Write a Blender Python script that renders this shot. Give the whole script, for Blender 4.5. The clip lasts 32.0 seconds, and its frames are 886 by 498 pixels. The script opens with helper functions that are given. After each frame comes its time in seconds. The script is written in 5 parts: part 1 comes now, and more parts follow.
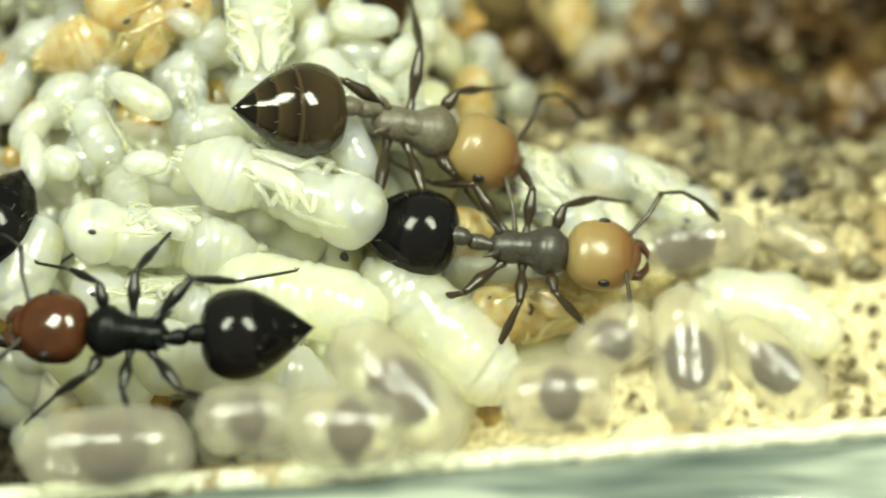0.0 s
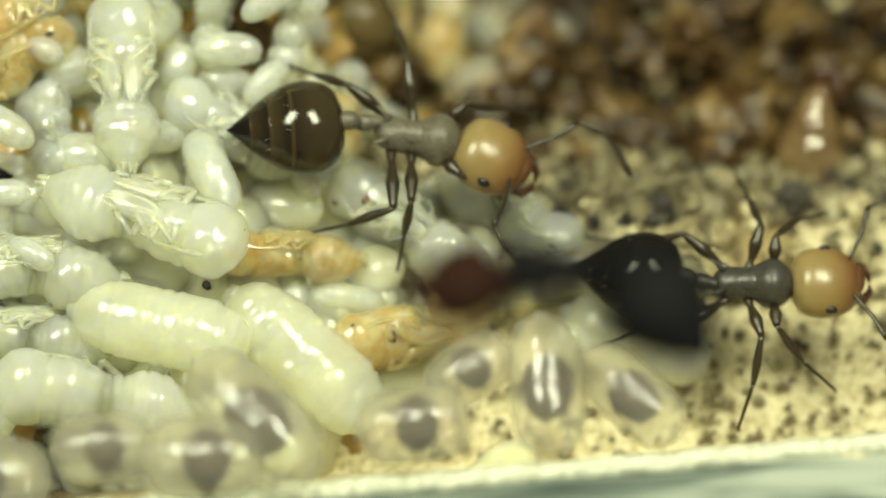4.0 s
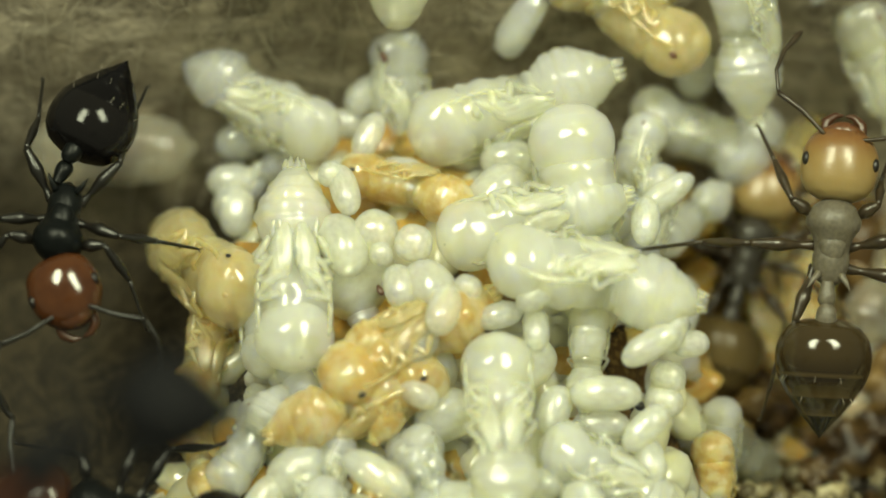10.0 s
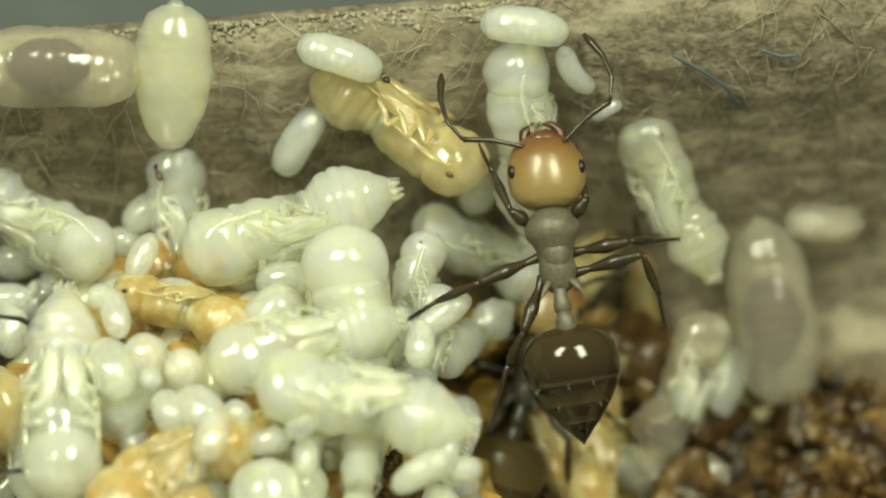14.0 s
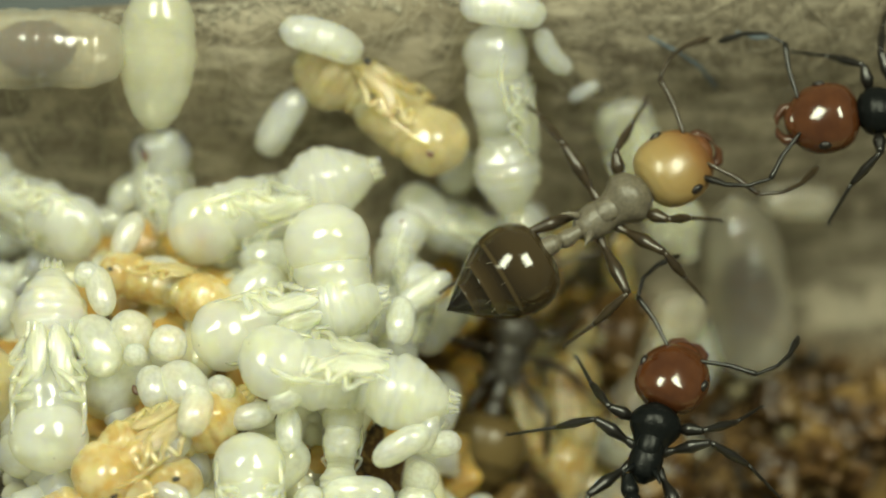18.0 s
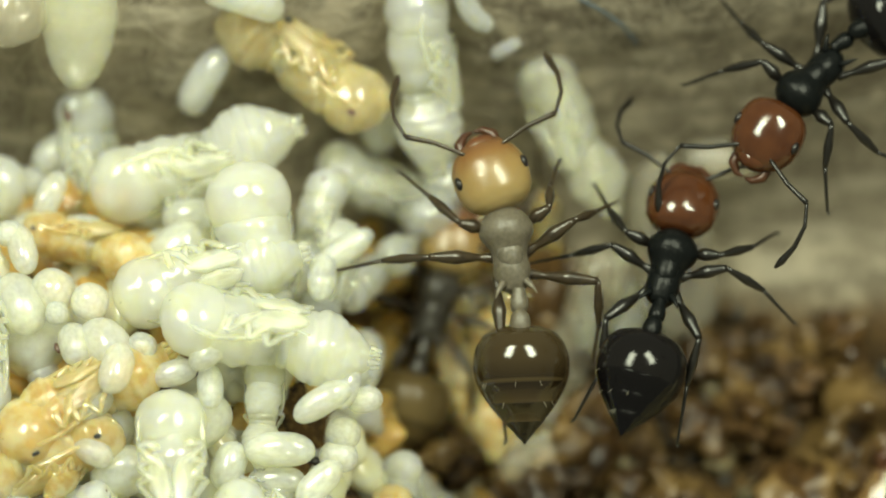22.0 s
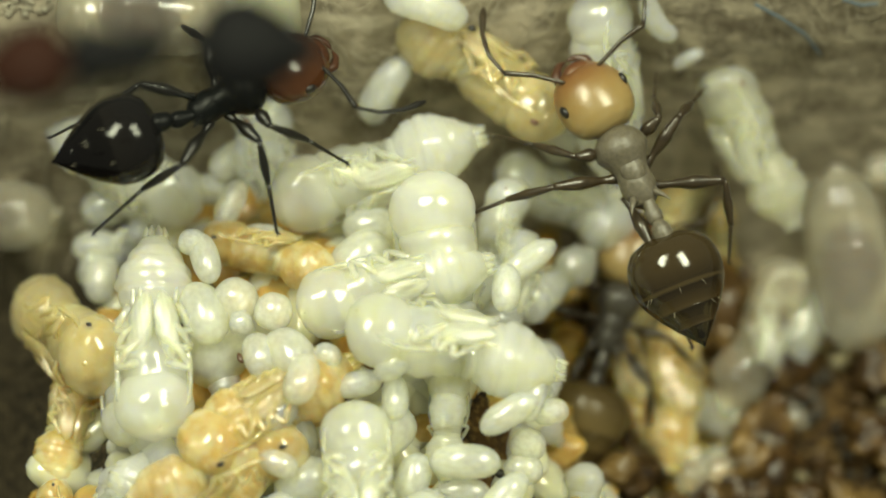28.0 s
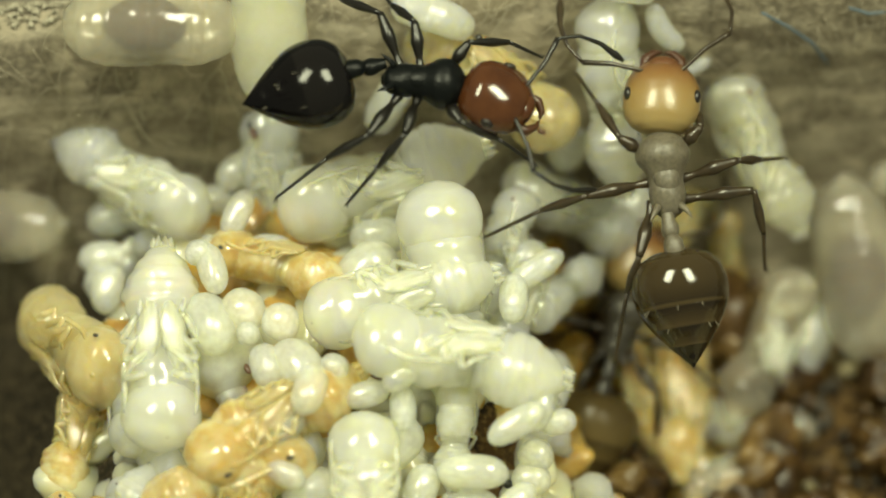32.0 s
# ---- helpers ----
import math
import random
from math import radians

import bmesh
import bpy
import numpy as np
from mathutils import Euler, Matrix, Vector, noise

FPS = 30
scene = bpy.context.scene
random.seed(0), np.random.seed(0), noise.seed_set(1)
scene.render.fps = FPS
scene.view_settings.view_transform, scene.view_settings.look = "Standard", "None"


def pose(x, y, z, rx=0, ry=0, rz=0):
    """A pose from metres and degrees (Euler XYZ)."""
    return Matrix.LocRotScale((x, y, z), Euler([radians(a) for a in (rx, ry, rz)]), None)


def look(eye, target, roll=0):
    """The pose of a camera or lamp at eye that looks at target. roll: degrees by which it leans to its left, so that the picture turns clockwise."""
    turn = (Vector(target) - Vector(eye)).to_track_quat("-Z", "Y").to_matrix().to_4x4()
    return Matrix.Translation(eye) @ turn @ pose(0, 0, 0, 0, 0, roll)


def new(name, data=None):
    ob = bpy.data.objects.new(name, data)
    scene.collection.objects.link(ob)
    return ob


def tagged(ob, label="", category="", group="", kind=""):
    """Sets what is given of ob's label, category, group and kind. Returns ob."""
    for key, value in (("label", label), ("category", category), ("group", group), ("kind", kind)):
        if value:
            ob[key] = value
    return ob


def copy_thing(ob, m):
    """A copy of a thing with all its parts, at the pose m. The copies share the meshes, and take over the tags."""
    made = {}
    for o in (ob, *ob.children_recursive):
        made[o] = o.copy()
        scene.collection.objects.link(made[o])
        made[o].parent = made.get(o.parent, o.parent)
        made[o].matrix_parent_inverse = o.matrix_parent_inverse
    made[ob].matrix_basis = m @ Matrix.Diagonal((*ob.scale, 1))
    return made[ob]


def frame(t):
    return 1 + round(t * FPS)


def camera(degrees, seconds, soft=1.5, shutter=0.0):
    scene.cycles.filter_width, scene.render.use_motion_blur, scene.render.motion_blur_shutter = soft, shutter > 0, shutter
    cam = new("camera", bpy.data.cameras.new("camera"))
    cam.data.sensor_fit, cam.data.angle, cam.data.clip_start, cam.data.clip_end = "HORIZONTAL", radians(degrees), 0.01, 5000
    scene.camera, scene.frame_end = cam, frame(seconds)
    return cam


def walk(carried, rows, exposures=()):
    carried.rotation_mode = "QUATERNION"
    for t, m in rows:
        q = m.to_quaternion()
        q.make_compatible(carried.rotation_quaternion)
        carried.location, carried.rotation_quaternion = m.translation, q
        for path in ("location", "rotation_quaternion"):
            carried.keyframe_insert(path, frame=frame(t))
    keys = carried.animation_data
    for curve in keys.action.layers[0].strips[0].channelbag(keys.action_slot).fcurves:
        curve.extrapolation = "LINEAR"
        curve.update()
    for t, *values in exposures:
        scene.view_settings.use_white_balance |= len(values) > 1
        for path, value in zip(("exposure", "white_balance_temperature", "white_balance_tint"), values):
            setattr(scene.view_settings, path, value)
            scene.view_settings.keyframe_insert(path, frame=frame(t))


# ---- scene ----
# Plan in millimetres, x along the trough, y across it, z up; MM turns them into metres.
MM = 0.001
cam = camera(10.0, 32.0, soft=1.9)
cam.data.dof.use_dof = True
cam.data.dof.focus_distance = 0.0628
cam.data.dof.aperture_fstop = 66.0


def mm_pose(x, y, z, rx=0, ry=0, rz=0):
    return pose(x * MM, y * MM, z * MM, rx, ry, rz)


# seconds, then the spot looked at (x, y), the distance to it and the lean in degrees
PATH = [
    (0, 0.325, -6.577, 63.97, 0.12), (0.5, 0.575, -6.392, 63.92, 0.10), (1, 0.466, -6.195, 63.97, 0.03), (1.5, 0.003, -6.009, 63.87, -0.04),
    (2, -0.312, -5.901, 63.88, -0.11), (2.5, 0.014, -5.916, 63.96, -0.11), (3, 0.910, -6.063, 64.01, -0.15), (3.5, 1.663, -6.220, 64.08, -0.07),
    (5.5, 2.320, -5.538, 64.10, -0.33), (6, 1.788, -4.803, 64.13, -0.34), (6.5, 1.111, -4.104, 64.19, -0.36), (7, 0.367, -3.426, 64.12, -0.29),
    (7.5, -0.320, -2.907, 64.15, -0.28), (8, -1.059, -2.463, 64.18, -0.22), (8.5, -1.685, -2.135, 64.10, -0.08), (9, -2.339, -1.879, 63.97, 0.03),
    (9.5, -2.922, -1.721, 63.76, 0.15), (10, -2.689, -1.631, 63.52, 0.26), (10.5, -1.382, -1.545, 63.35, 0.31), (11, -0.257, -1.163, 63.29, 0.28),
    (11.5, 0.110, -0.657, 63.33, 0.31), (12, 0.109, -0.237, 63.35, 0.17), (12.5, 0.113, -0.033, 63.40, 0.22), (13, 0.111, -0.007, 63.36, 0.19),
    (13.5, 0.111, -0.008, 63.36, 0.16), (14, 0.109, -0.008, 63.35, 0.17), (14.5, 0.137, -0.002, 63.50, 0.14), (16.5, 0.321, 0.021, 64.38, 0.20),
    (17, 0.333, -0.090, 64.37, 0.15), (17.5, 0.345, -0.193, 64.42, 0.14), (18, 0.358, -0.297, 64.35, 0.11), (18.5, 0.371, -0.383, 64.35, 0.18),
    (19, 0.396, -0.455, 64.37, 0.20), (19.5, 0.415, -0.520, 64.39, 0.15), (20, 0.434, -0.593, 64.41, 0.03), (20.5, 0.486, -0.659, 64.42, -0.09),
    (21, 0.763, -0.734, 64.43, -0.17), (21.5, 1.066, -0.804, 64.36, -0.17), (22, 1.345, -0.876, 64.32, -0.20), (22.5, 1.427, -0.891, 64.37, -0.21),
    (23, 1.305, -0.779, 64.35, -0.23), (23.5, 1.057, -0.557, 64.35, -0.20), (24, 0.790, -0.242, 64.32, -0.05), (24.5, 0.547, 0.003, 64.32, -0.01),
    (25, 0.278, 0.120, 64.28, 0.15), (25.5, 0.032, 0.080, 64.26, 0.22), (26, -0.228, -0.113, 64.23, 0.23), (26.5, -0.475, -0.430, 64.21, 0.27),
    (28.5, -0.997, -0.748, 63.89, 0.09), (29, -0.994, -0.597, 63.89, 0.15), (29.5, -0.992, -0.498, 63.88, 0.24), (30, -0.993, -0.431, 63.89, 0.26),
    (30.5, -0.993, -0.398, 63.90, 0.26), (31, -0.987, -0.394, 63.92, 0.07), (31.5, -0.986, -0.391, 63.92, 0.05), (32, -1.049, -0.598, 63.87, 0.00),
]
TILT = radians(20)
AIM_Z = 1.2


def camera_pose(x, y, d, lean):
    eye = (x * MM, (y - d * math.sin(TILT)) * MM, (AIM_Z + d * math.cos(TILT)) * MM)
    return look(eye, (x * MM, y * MM, AIM_Z * MM), lean)


walk(cam, [(t, camera_pose(x, y, d, lean)) for t, x, y, d, lean in PATH],
     [(0, 0.36, 6200, 12), (1, 0.16, 6250, 12), (2, -0.1, 6350, 12), (3, -0.1, 6450, 11), (5.8, 0.02, 6800, 10), (7, -0.1, 6950, 9), (9, -0.17, 6800, 10), (10.5, -0.06, 6700, 9), (13, -0.02, 6650, 9), (17, -0.02, 6500, 12), (20, 0.1, 6300, 13), (25, 0.2, 6350, 15), (27, 0.14, 6500, 14), (32, 0.08, 6850, 12)])

# ---- light: two small work lamps over the trough and the dim room ----
world = bpy.data.worlds.new("room")
world.use_nodes = True
scene.world = world
world.node_tree.nodes["Background"].inputs[0].default_value = (0.95, 1.0, 0.70, 1)
world.node_tree.nodes["Background"].inputs[1].default_value = 0.24


def work_lamp(x, y, z, power, size):
    data = bpy.data.lights.new("work_lamp", "AREA")
    data.shape, data.size, data.size_y = "RECTANGLE", size * 2.0 * MM, size * 1.0 * MM
    data.energy, data.color = power, (0.94, 1.0, 0.69)
    ob = new("work_lamp", data)
    ob.matrix_world = look((x * MM, y * MM, z * MM), (0, -3 * MM, 0))
    return ob


work_lamp(-32, 16, 86, 0.084, 20)
work_lamp(30, 16, 86, 0.084, 20)


# ---- materials ----
def material(name, colour, rough=0.4, dark=None, grain=0.0, bump=0.0, sss=0.0, sss_mm=0.25, tint=(1, 0.9, 0.5),
             coat=0.0, stain=None, stain_scale=1.5, spec=0.5, vary=0.0, see=0.0, shine=0.11, drawn=1.0):
    """A surface with fine grain (grain: size in mm), wide stains, relief and, where it is waxy, light inside it."""
    m = bpy.data.materials.new(name)
    m.use_nodes = True
    n, l = m.node_tree.nodes, m.node_tree.links
    b = n["Principled BSDF"]
    b.inputs["Roughness"].default_value = rough
    b.inputs["Specular IOR Level"].default_value = spec
    b.inputs["Coat Weight"].default_value = coat
    b.inputs["Coat Roughness"].default_value = 0.06
    if sss:
        b.inputs["Subsurface Weight"].default_value = sss
        b.inputs["Subsurface Radius"].default_value = tint
        b.inputs["Subsurface Scale"].default_value = sss_mm * MM
    place = n.new("ShaderNodeTexCoord")
    fine = n.new("ShaderNodeTexNoise")
    fine.inputs["Scale"].default_value = 1 / ((grain or 0.2) * MM)
    fine.inputs["Detail"].default_value = 4
    wide = n.new("ShaderNodeTexNoise")
    wide.inputs["Scale"].default_value = 1 / (stain_scale * MM)
    wide.inputs["Detail"].default_value = 3
    info = n.new("ShaderNodeObjectInfo")
    along = n.new("ShaderNodeMapping")
    along.inputs["Scale"].default_value = (drawn, 1, 1)
    l.new(place.outputs["Object"], along.inputs[0])
    l.new(along.outputs[0], fine.inputs["Vector"])
    l.new(along.outputs[0], wide.inputs["Vector"])
    mix = n.new("ShaderNodeMix")
    mix.data_type = "RGBA"
    mix.inputs[6].default_value = (*(dark or [c * 0.8 for c in colour]), 1)
    mix.inputs[7].default_value = (*colour, 1)
    ramp = n.new("ShaderNodeMapRange")
    ramp.inputs[1].default_value, ramp.inputs[2].default_value = 0.35, 0.62
    l.new(fine.outputs[0], ramp.inputs[0])
    l.new(ramp.outputs[0], mix.inputs[0])
    out = mix.outputs[2]
    if stain:
        second = n.new("ShaderNodeMix")
        second.data_type = "RGBA"
        ramp2 = n.new("ShaderNodeMapRange")
        ramp2.inputs[1].default_value, ramp2.inputs[2].default_value = 0.48, 0.66
        l.new(wide.outputs[0], ramp2.inputs[0])
        l.new(ramp2.outputs[0], second.inputs[0])
        l.new(out, second.inputs[6])
        second.inputs[7].default_value = (*stain, 1)
        out = second.outputs[2]
    if vary:
        tone = n.new("ShaderNodeHueSaturation")
        span = n.new("ShaderNodeMapRange")
        span.inputs[3].default_value, span.inputs[4].default_value = 1 - vary, 1 + vary * 0.4
        l.new(info.outputs["Random"], span.inputs[0])
        l.new(span.outputs[0], tone.inputs["Value"])
        l.new(out, tone.inputs["Color"])
        out = tone.outputs[0]
    l.new(out, b.inputs["Base Color"])
    if bump:
        relief = n.new("ShaderNodeBump")
        relief.inputs["Strength"].default_value = 0.6
        relief.inputs["Distance"].default_value = bump * MM
        l.new(fine.outputs[0], relief.inputs["Height"])
        l.new(relief.outputs[0], b.inputs["Normal"])
    if see:
        # jelly: part of the light scatters inside, part goes straight on, and the wet skin mirrors the lamps
        thin, gloss = n.new("ShaderNodeBsdfTransparent"), n.new("ShaderNodeBsdfGlossy")
        milky, wet = n.new("ShaderNodeMixShader"), n.new("ShaderNodeMixShader")
        b.inputs["Specular IOR Level"].default_value = 0.0
        b.inputs["Coat Weight"].default_value = 0.0
        thin.inputs[0].default_value = (1, 1, 0.94, 1)
        gloss.inputs["Roughness"].default_value = rough
        milky.inputs[0].default_value = see
        l.new(b.outputs[0], milky.inputs[1])
        bent, clear = n.new("ShaderNodeBsdfRefraction"), n.new("ShaderNodeMixShader")
        bent.inputs["Color"].default_value = (1, 1, 0.95, 1)
        bent.inputs["IOR"].default_value, bent.inputs["Roughness"].default_value = 1.3, 0.12
        clear.inputs[0].default_value = 0.15
        l.new(thin.outputs[0], clear.inputs[1])
        l.new(bent.outputs[0], clear.inputs[2])
        l.new(clear.outputs[0], milky.inputs[2])
        rim, steep, edge = n.new("ShaderNodeLayerWeight"), n.new("ShaderNodeMath"), n.new("ShaderNodeMath")
        steep.operation, edge.operation = "POWER", "MULTIPLY_ADD"
        rim.inputs["Blend"].default_value, steep.inputs[1].default_value = 0.5, 4.0
        edge.inputs[1].default_value, edge.inputs[2].default_value = 0.3, shine
        l.new(rim.outputs["Facing"], steep.inputs[0])
        l.new(steep.outputs[0], edge.inputs[0])
        if bump:
            l.new(relief.outputs[0], gloss.inputs["Normal"])
        l.new(edge.outputs[0], wet.inputs[0])
        l.new(milky.outputs[0], wet.inputs[1])
        l.new(gloss.outputs[0], wet.inputs[2])
        l.new(wet.outputs[0], n["Material Output"].inputs[0])
    return m


def banded(name, stops, axis=0, rough=0.09, lo=-1.4, hi=0.0, bump=0.002, coat=0.35, **more):
    """A skin whose colour changes along the part: stops of (place in mm, colour)."""
    m = material(name, (0.1, 0.1, 0.1), rough, grain=0.03, bump=bump, coat=coat, **more)
    n, l = m.node_tree.nodes, m.node_tree.links
    b = n["Principled BSDF"]
    cut = n.new("ShaderNodeSeparateXYZ")
    span = n.new("ShaderNodeMapRange")
    span.inputs[1].default_value, span.inputs[2].default_value = lo * MM, hi * MM
    ramp = n.new("ShaderNodeValToRGB")
    while len(ramp.color_ramp.elements) < len(stops):
        ramp.color_ramp.elements.new(0.5)
    for e, (x, c) in zip(ramp.color_ramp.elements, stops):
        e.position, e.color = (x - lo) / (hi - lo), (*c, 1)
    place = [k for k in n if k.type == "TEX_COORD"][0]
    l.new(place.outputs["Object"], cut.inputs[0])
    l.new(cut.outputs[axis], span.inputs[0])
    l.new(span.outputs[0], ramp.inputs[0])
    l.new(ramp.outputs[0], b.inputs["Base Color"])
    return m


SKIN_TINT = (1.0, 0.93, 0.58)
WHITE = material("brood_milk", (0.965, 0.99, 0.86), 0.035, dark=(0.955, 0.975, 0.8), grain=0.2, bump=0.016, stain=(0.93, 0.94, 0.66), stain_scale=0.5, vary=0.05, sss=1.0, sss_mm=1.2, see=0.6, shine=0.075, tint=SKIN_TINT)
WHITE_LEG = material("brood_leg", (0.96, 0.98, 0.88), 0.04, grain=0.12, bump=0.002, sss=1.0, sss_mm=0.08, see=0.84, shine=0.045, tint=SKIN_TINT)
SHEATH = material("leg_sheath", (0.965, 0.985, 0.9), 0.05, grain=0.045, bump=0.05, sss=1.0, sss_mm=0.1, see=0.78, shine=0.09, tint=SKIN_TINT, drawn=0.12)
SHEATH_AMBER = material("amber_sheath", (0.74, 0.60, 0.30), 0.07, grain=0.045, bump=0.05, sss=1.0, sss_mm=0.1, see=0.74, shine=0.08, tint=(1.0, 0.8, 0.4), drawn=0.12)
EGG = material("egg_shell", (0.968, 0.99, 0.83), 0.045, grain=0.2, bump=0.008, vary=0.05, sss=1.0, sss_mm=0.8, see=0.6, shine=0.075, tint=SKIN_TINT)
CREAM = material("larva_milk", (0.96, 0.975, 0.79), 0.05, dark=(0.95, 0.945, 0.7), grain=0.08, bump=0.012, stain=(0.93, 0.91, 0.63), stain_scale=0.5, vary=0.04, sss=1.0, sss_mm=1.0, see=0.6, shine=0.07, tint=SKIN_TINT)
YELLOW = material("amber_brood", (0.74, 0.56, 0.27), 0.09, dark=(0.64, 0.43, 0.16), grain=0.2, bump=0.006, stain=(0.82, 0.7, 0.43), stain_scale=0.4, vary=0.12, sss=1.0, sss_mm=0.3, see=0.56, tint=(1.0, 0.75, 0.3), shine=0.05)
HEAP = material("heap_wax", (0.95, 0.93, 0.66), 0.12, dark=(0.9, 0.86, 0.56), grain=0.3, bump=0.006, sss=1.0, sss_mm=0.4, see=0.55, tint=SKIN_TINT, shine=0.05)
TAN = material("tan_skins", (0.5, 0.335, 0.11), 0.15, dark=(0.38, 0.22, 0.06), grain=0.25, bump=0.02, sss=1.0, sss_mm=0.3, see=0.3, tint=(1.0, 0.75, 0.3), shine=0.05)
PALE_YELLOW = material("pale_amber_brood", (0.74, 0.63, 0.38), 0.08, dark=(0.66, 0.53, 0.27), grain=0.2, bump=0.005, sss=1.0, sss_mm=0.35, see=0.66, tint=(1.0, 0.8, 0.4), shine=0.05)
AMBER_LIMB = material("amber_glass", (0.74, 0.60, 0.30), 0.06, grain=0.12, bump=0.006, sss=1.0, sss_mm=0.06, see=0.7, tint=(1.0, 0.8, 0.4), shine=0.11)
LARVA_CLEAR = material("larva_clear", (0.8, 0.74, 0.64), 0.06, dark=(0.74, 0.68, 0.58), grain=0.25, bump=0.003, sss=1.0, sss_mm=0.3, tint=(1.0, 0.93, 0.8), see=0.84, shine=0.05)
PUPA_CLEAR = material("pupa_clear", (0.92, 0.93, 0.76), 0.06, dark=(0.88, 0.88, 0.68), grain=0.2, bump=0.004, sss=1.0, sss_mm=0.6, see=0.77, shine=0.05, tint=SKIN_TINT)
GUT = material("larva_gut", (0.032, 0.013, 0.015), 0.6, dark=(0.012, 0.005, 0.006), grain=0.15, bump=0.02, spec=0.1)
EYE = material("eye_black", (0.008, 0.006, 0.006), 0.4, coat=0.0)
EYE_BROWN = material("eye_brown", (0.10, 0.045, 0.025), 0.35)
BLACK = material("ant_black", (0.004, 0.0048, 0.005), 0.32, grain=0.04, bump=0.010, spec=0.14)
BLACK_LEG = material("leg_black", (0.007, 0.006, 0.005), 0.32, grain=0.04, bump=0.006)
RED = material("head_red", (0.062, 0.021, 0.007), 0.14, dark=(0.044, 0.014, 0.005), grain=0.30, bump=0.003, coat=0.1)
BLACK_DULL = material("ant_dull_black", (0.006, 0.006, 0.007), 0.7, grain=0.05, bump=0.004, spec=0.1)
RED_DULL = material("head_dull_red", (0.022, 0.007, 0.004), 0.7, grain=0.15, bump=0.003, spec=0.1)
ORANGE = banded("head_amber", [(-0.03, (0.2604, 0.1914, 0.0810)), (0.40, (0.2352, 0.1522, 0.0558)), (0.66, (0.1680, 0.0800, 0.0252)), (0.85, (0.0840, 0.0278, 0.0099))], lo=-0.05, hi=0.9, rough=0.30, bump=0.004, coat=0.15, sss=0.5, sss_mm=0.12, tint=(1.0, 0.7, 0.35))
JAW = material("jaw_brown", (0.055, 0.020, 0.008), 0.3, grain=0.05, bump=0.004)
GREY = material("thorax_grey", (0.12, 0.104, 0.077), 0.42, dark=(0.085, 0.072, 0.053), grain=0.05, bump=0.010, sss=0.4, sss_mm=0.1)
GREY_DARK = material("thorax_dark", (0.045, 0.040, 0.034), 0.35, dark=(0.03, 0.026, 0.022), grain=0.05, bump=0.006)
BROWN_LEG = material("leg_brown", (0.034, 0.023, 0.012), 0.28, dark=(0.020, 0.014, 0.008), grain=0.1, bump=0.004)
GASTER_BROWN = banded("gaster_brown", [(-1.40, (0.0027, 0.0018, 0.0009)), (-1.13, (0.0054, 0.0036, 0.0018)), (-1.11, (0.0402, 0.0275, 0.0123)), (-1.09, (0.0267, 0.0174, 0.0073)),
                      (-0.92, (0.0080, 0.0055, 0.0022)), (-0.885, (0.0435, 0.0298, 0.0136)), (-0.86, (0.0334, 0.0221, 0.0091)), (-0.68, (0.0093, 0.0059, 0.0027)),
                      (-0.64, (0.0468, 0.0328, 0.0145)), (-0.61, (0.0174, 0.0114, 0.0050)), (-0.40, (0.0301, 0.0204, 0.0091)), (-0.05, (0.0347, 0.0239, 0.0110))], coat=0.08, spec=0.4)
GASTER_PALE = banded("gaster_pale", [(-1.40, (0.0259, 0.0165, 0.0055)), (-1.13, (0.0389, 0.0254, 0.0083)), (-1.10, (0.1035, 0.0711, 0.0275)), (-0.92, (0.0431, 0.0284, 0.0099)), (-0.88, (0.1121, 0.0785, 0.0303)), (-0.68, (0.0517, 0.0344, 0.0121)), (-0.63, (0.1121, 0.0785, 0.0303)), (-0.05, (0.0734, 0.0494, 0.0187))], coat=0.05, spec=0.3, rough=0.3)
GASTER_DARK = banded("gaster_dark", [(-1.40, (0.0023, 0.0020, 0.0027)), (-0.66, (0.0034, 0.0030, 0.0032)), (-0.63, (0.0067, 0.0059, 0.0058)), (-0.05, (0.0056, 0.0050, 0.0054))], coat=0.0, spec=0.2)
CRUMB = material("crumb_cream", (0.42, 0.355, 0.205), 0.4, dark=(0.19, 0.14, 0.068), grain=0.09, bump=0.05, sss=0.4, sss_mm=0.12, stain=(0.54, 0.48, 0.31), stain_scale=0.3, vary=0.55)
CRUMB_BROWN = material("crumb_brown", (0.09, 0.047, 0.014), 0.4, dark=(0.02, 0.009, 0.003), grain=0.10, bump=0.05, stain=(0.19, 0.118, 0.04), stain_scale=0.35, vary=0.45)
CRUMB_DARK = material("crumb_grey", (0.055, 0.045, 0.034), 0.6, dark=(0.03, 0.025, 0.02), grain=0.10, bump=0.05, vary=0.3)
RAIL = material("rail_glass", (0.17, 0.2, 0.18), 0.16, dark=(0.07, 0.09, 0.085), grain=0.25, bump=0.03, stain=(0.38, 0.41, 0.36), stain_scale=0.5, coat=0.5, drawn=0.12)
RAIL_EDGE = material("rail_edge", (0.70, 0.70, 0.58), 0.5, dark=(0.42, 0.42, 0.33), grain=0.10, bump=0.05)
TABLE = material("table_slate", (0.018, 0.028, 0.034), 0.5, dark=(0.012, 0.020, 0.024), grain=0.8, bump=0.05)
FIBRE = material("fibre", (0.30, 0.265, 0.20), 0.6)
GRIT = material("edge_grit", (0.42, 0.39, 0.31), 0.7, dark=(0.26, 0.23, 0.17), grain=0.08, bump=0.03, vary=0.3)
FIBRE_BLUE = material("fibre_blue", (0.07, 0.10, 0.13), 0.6)
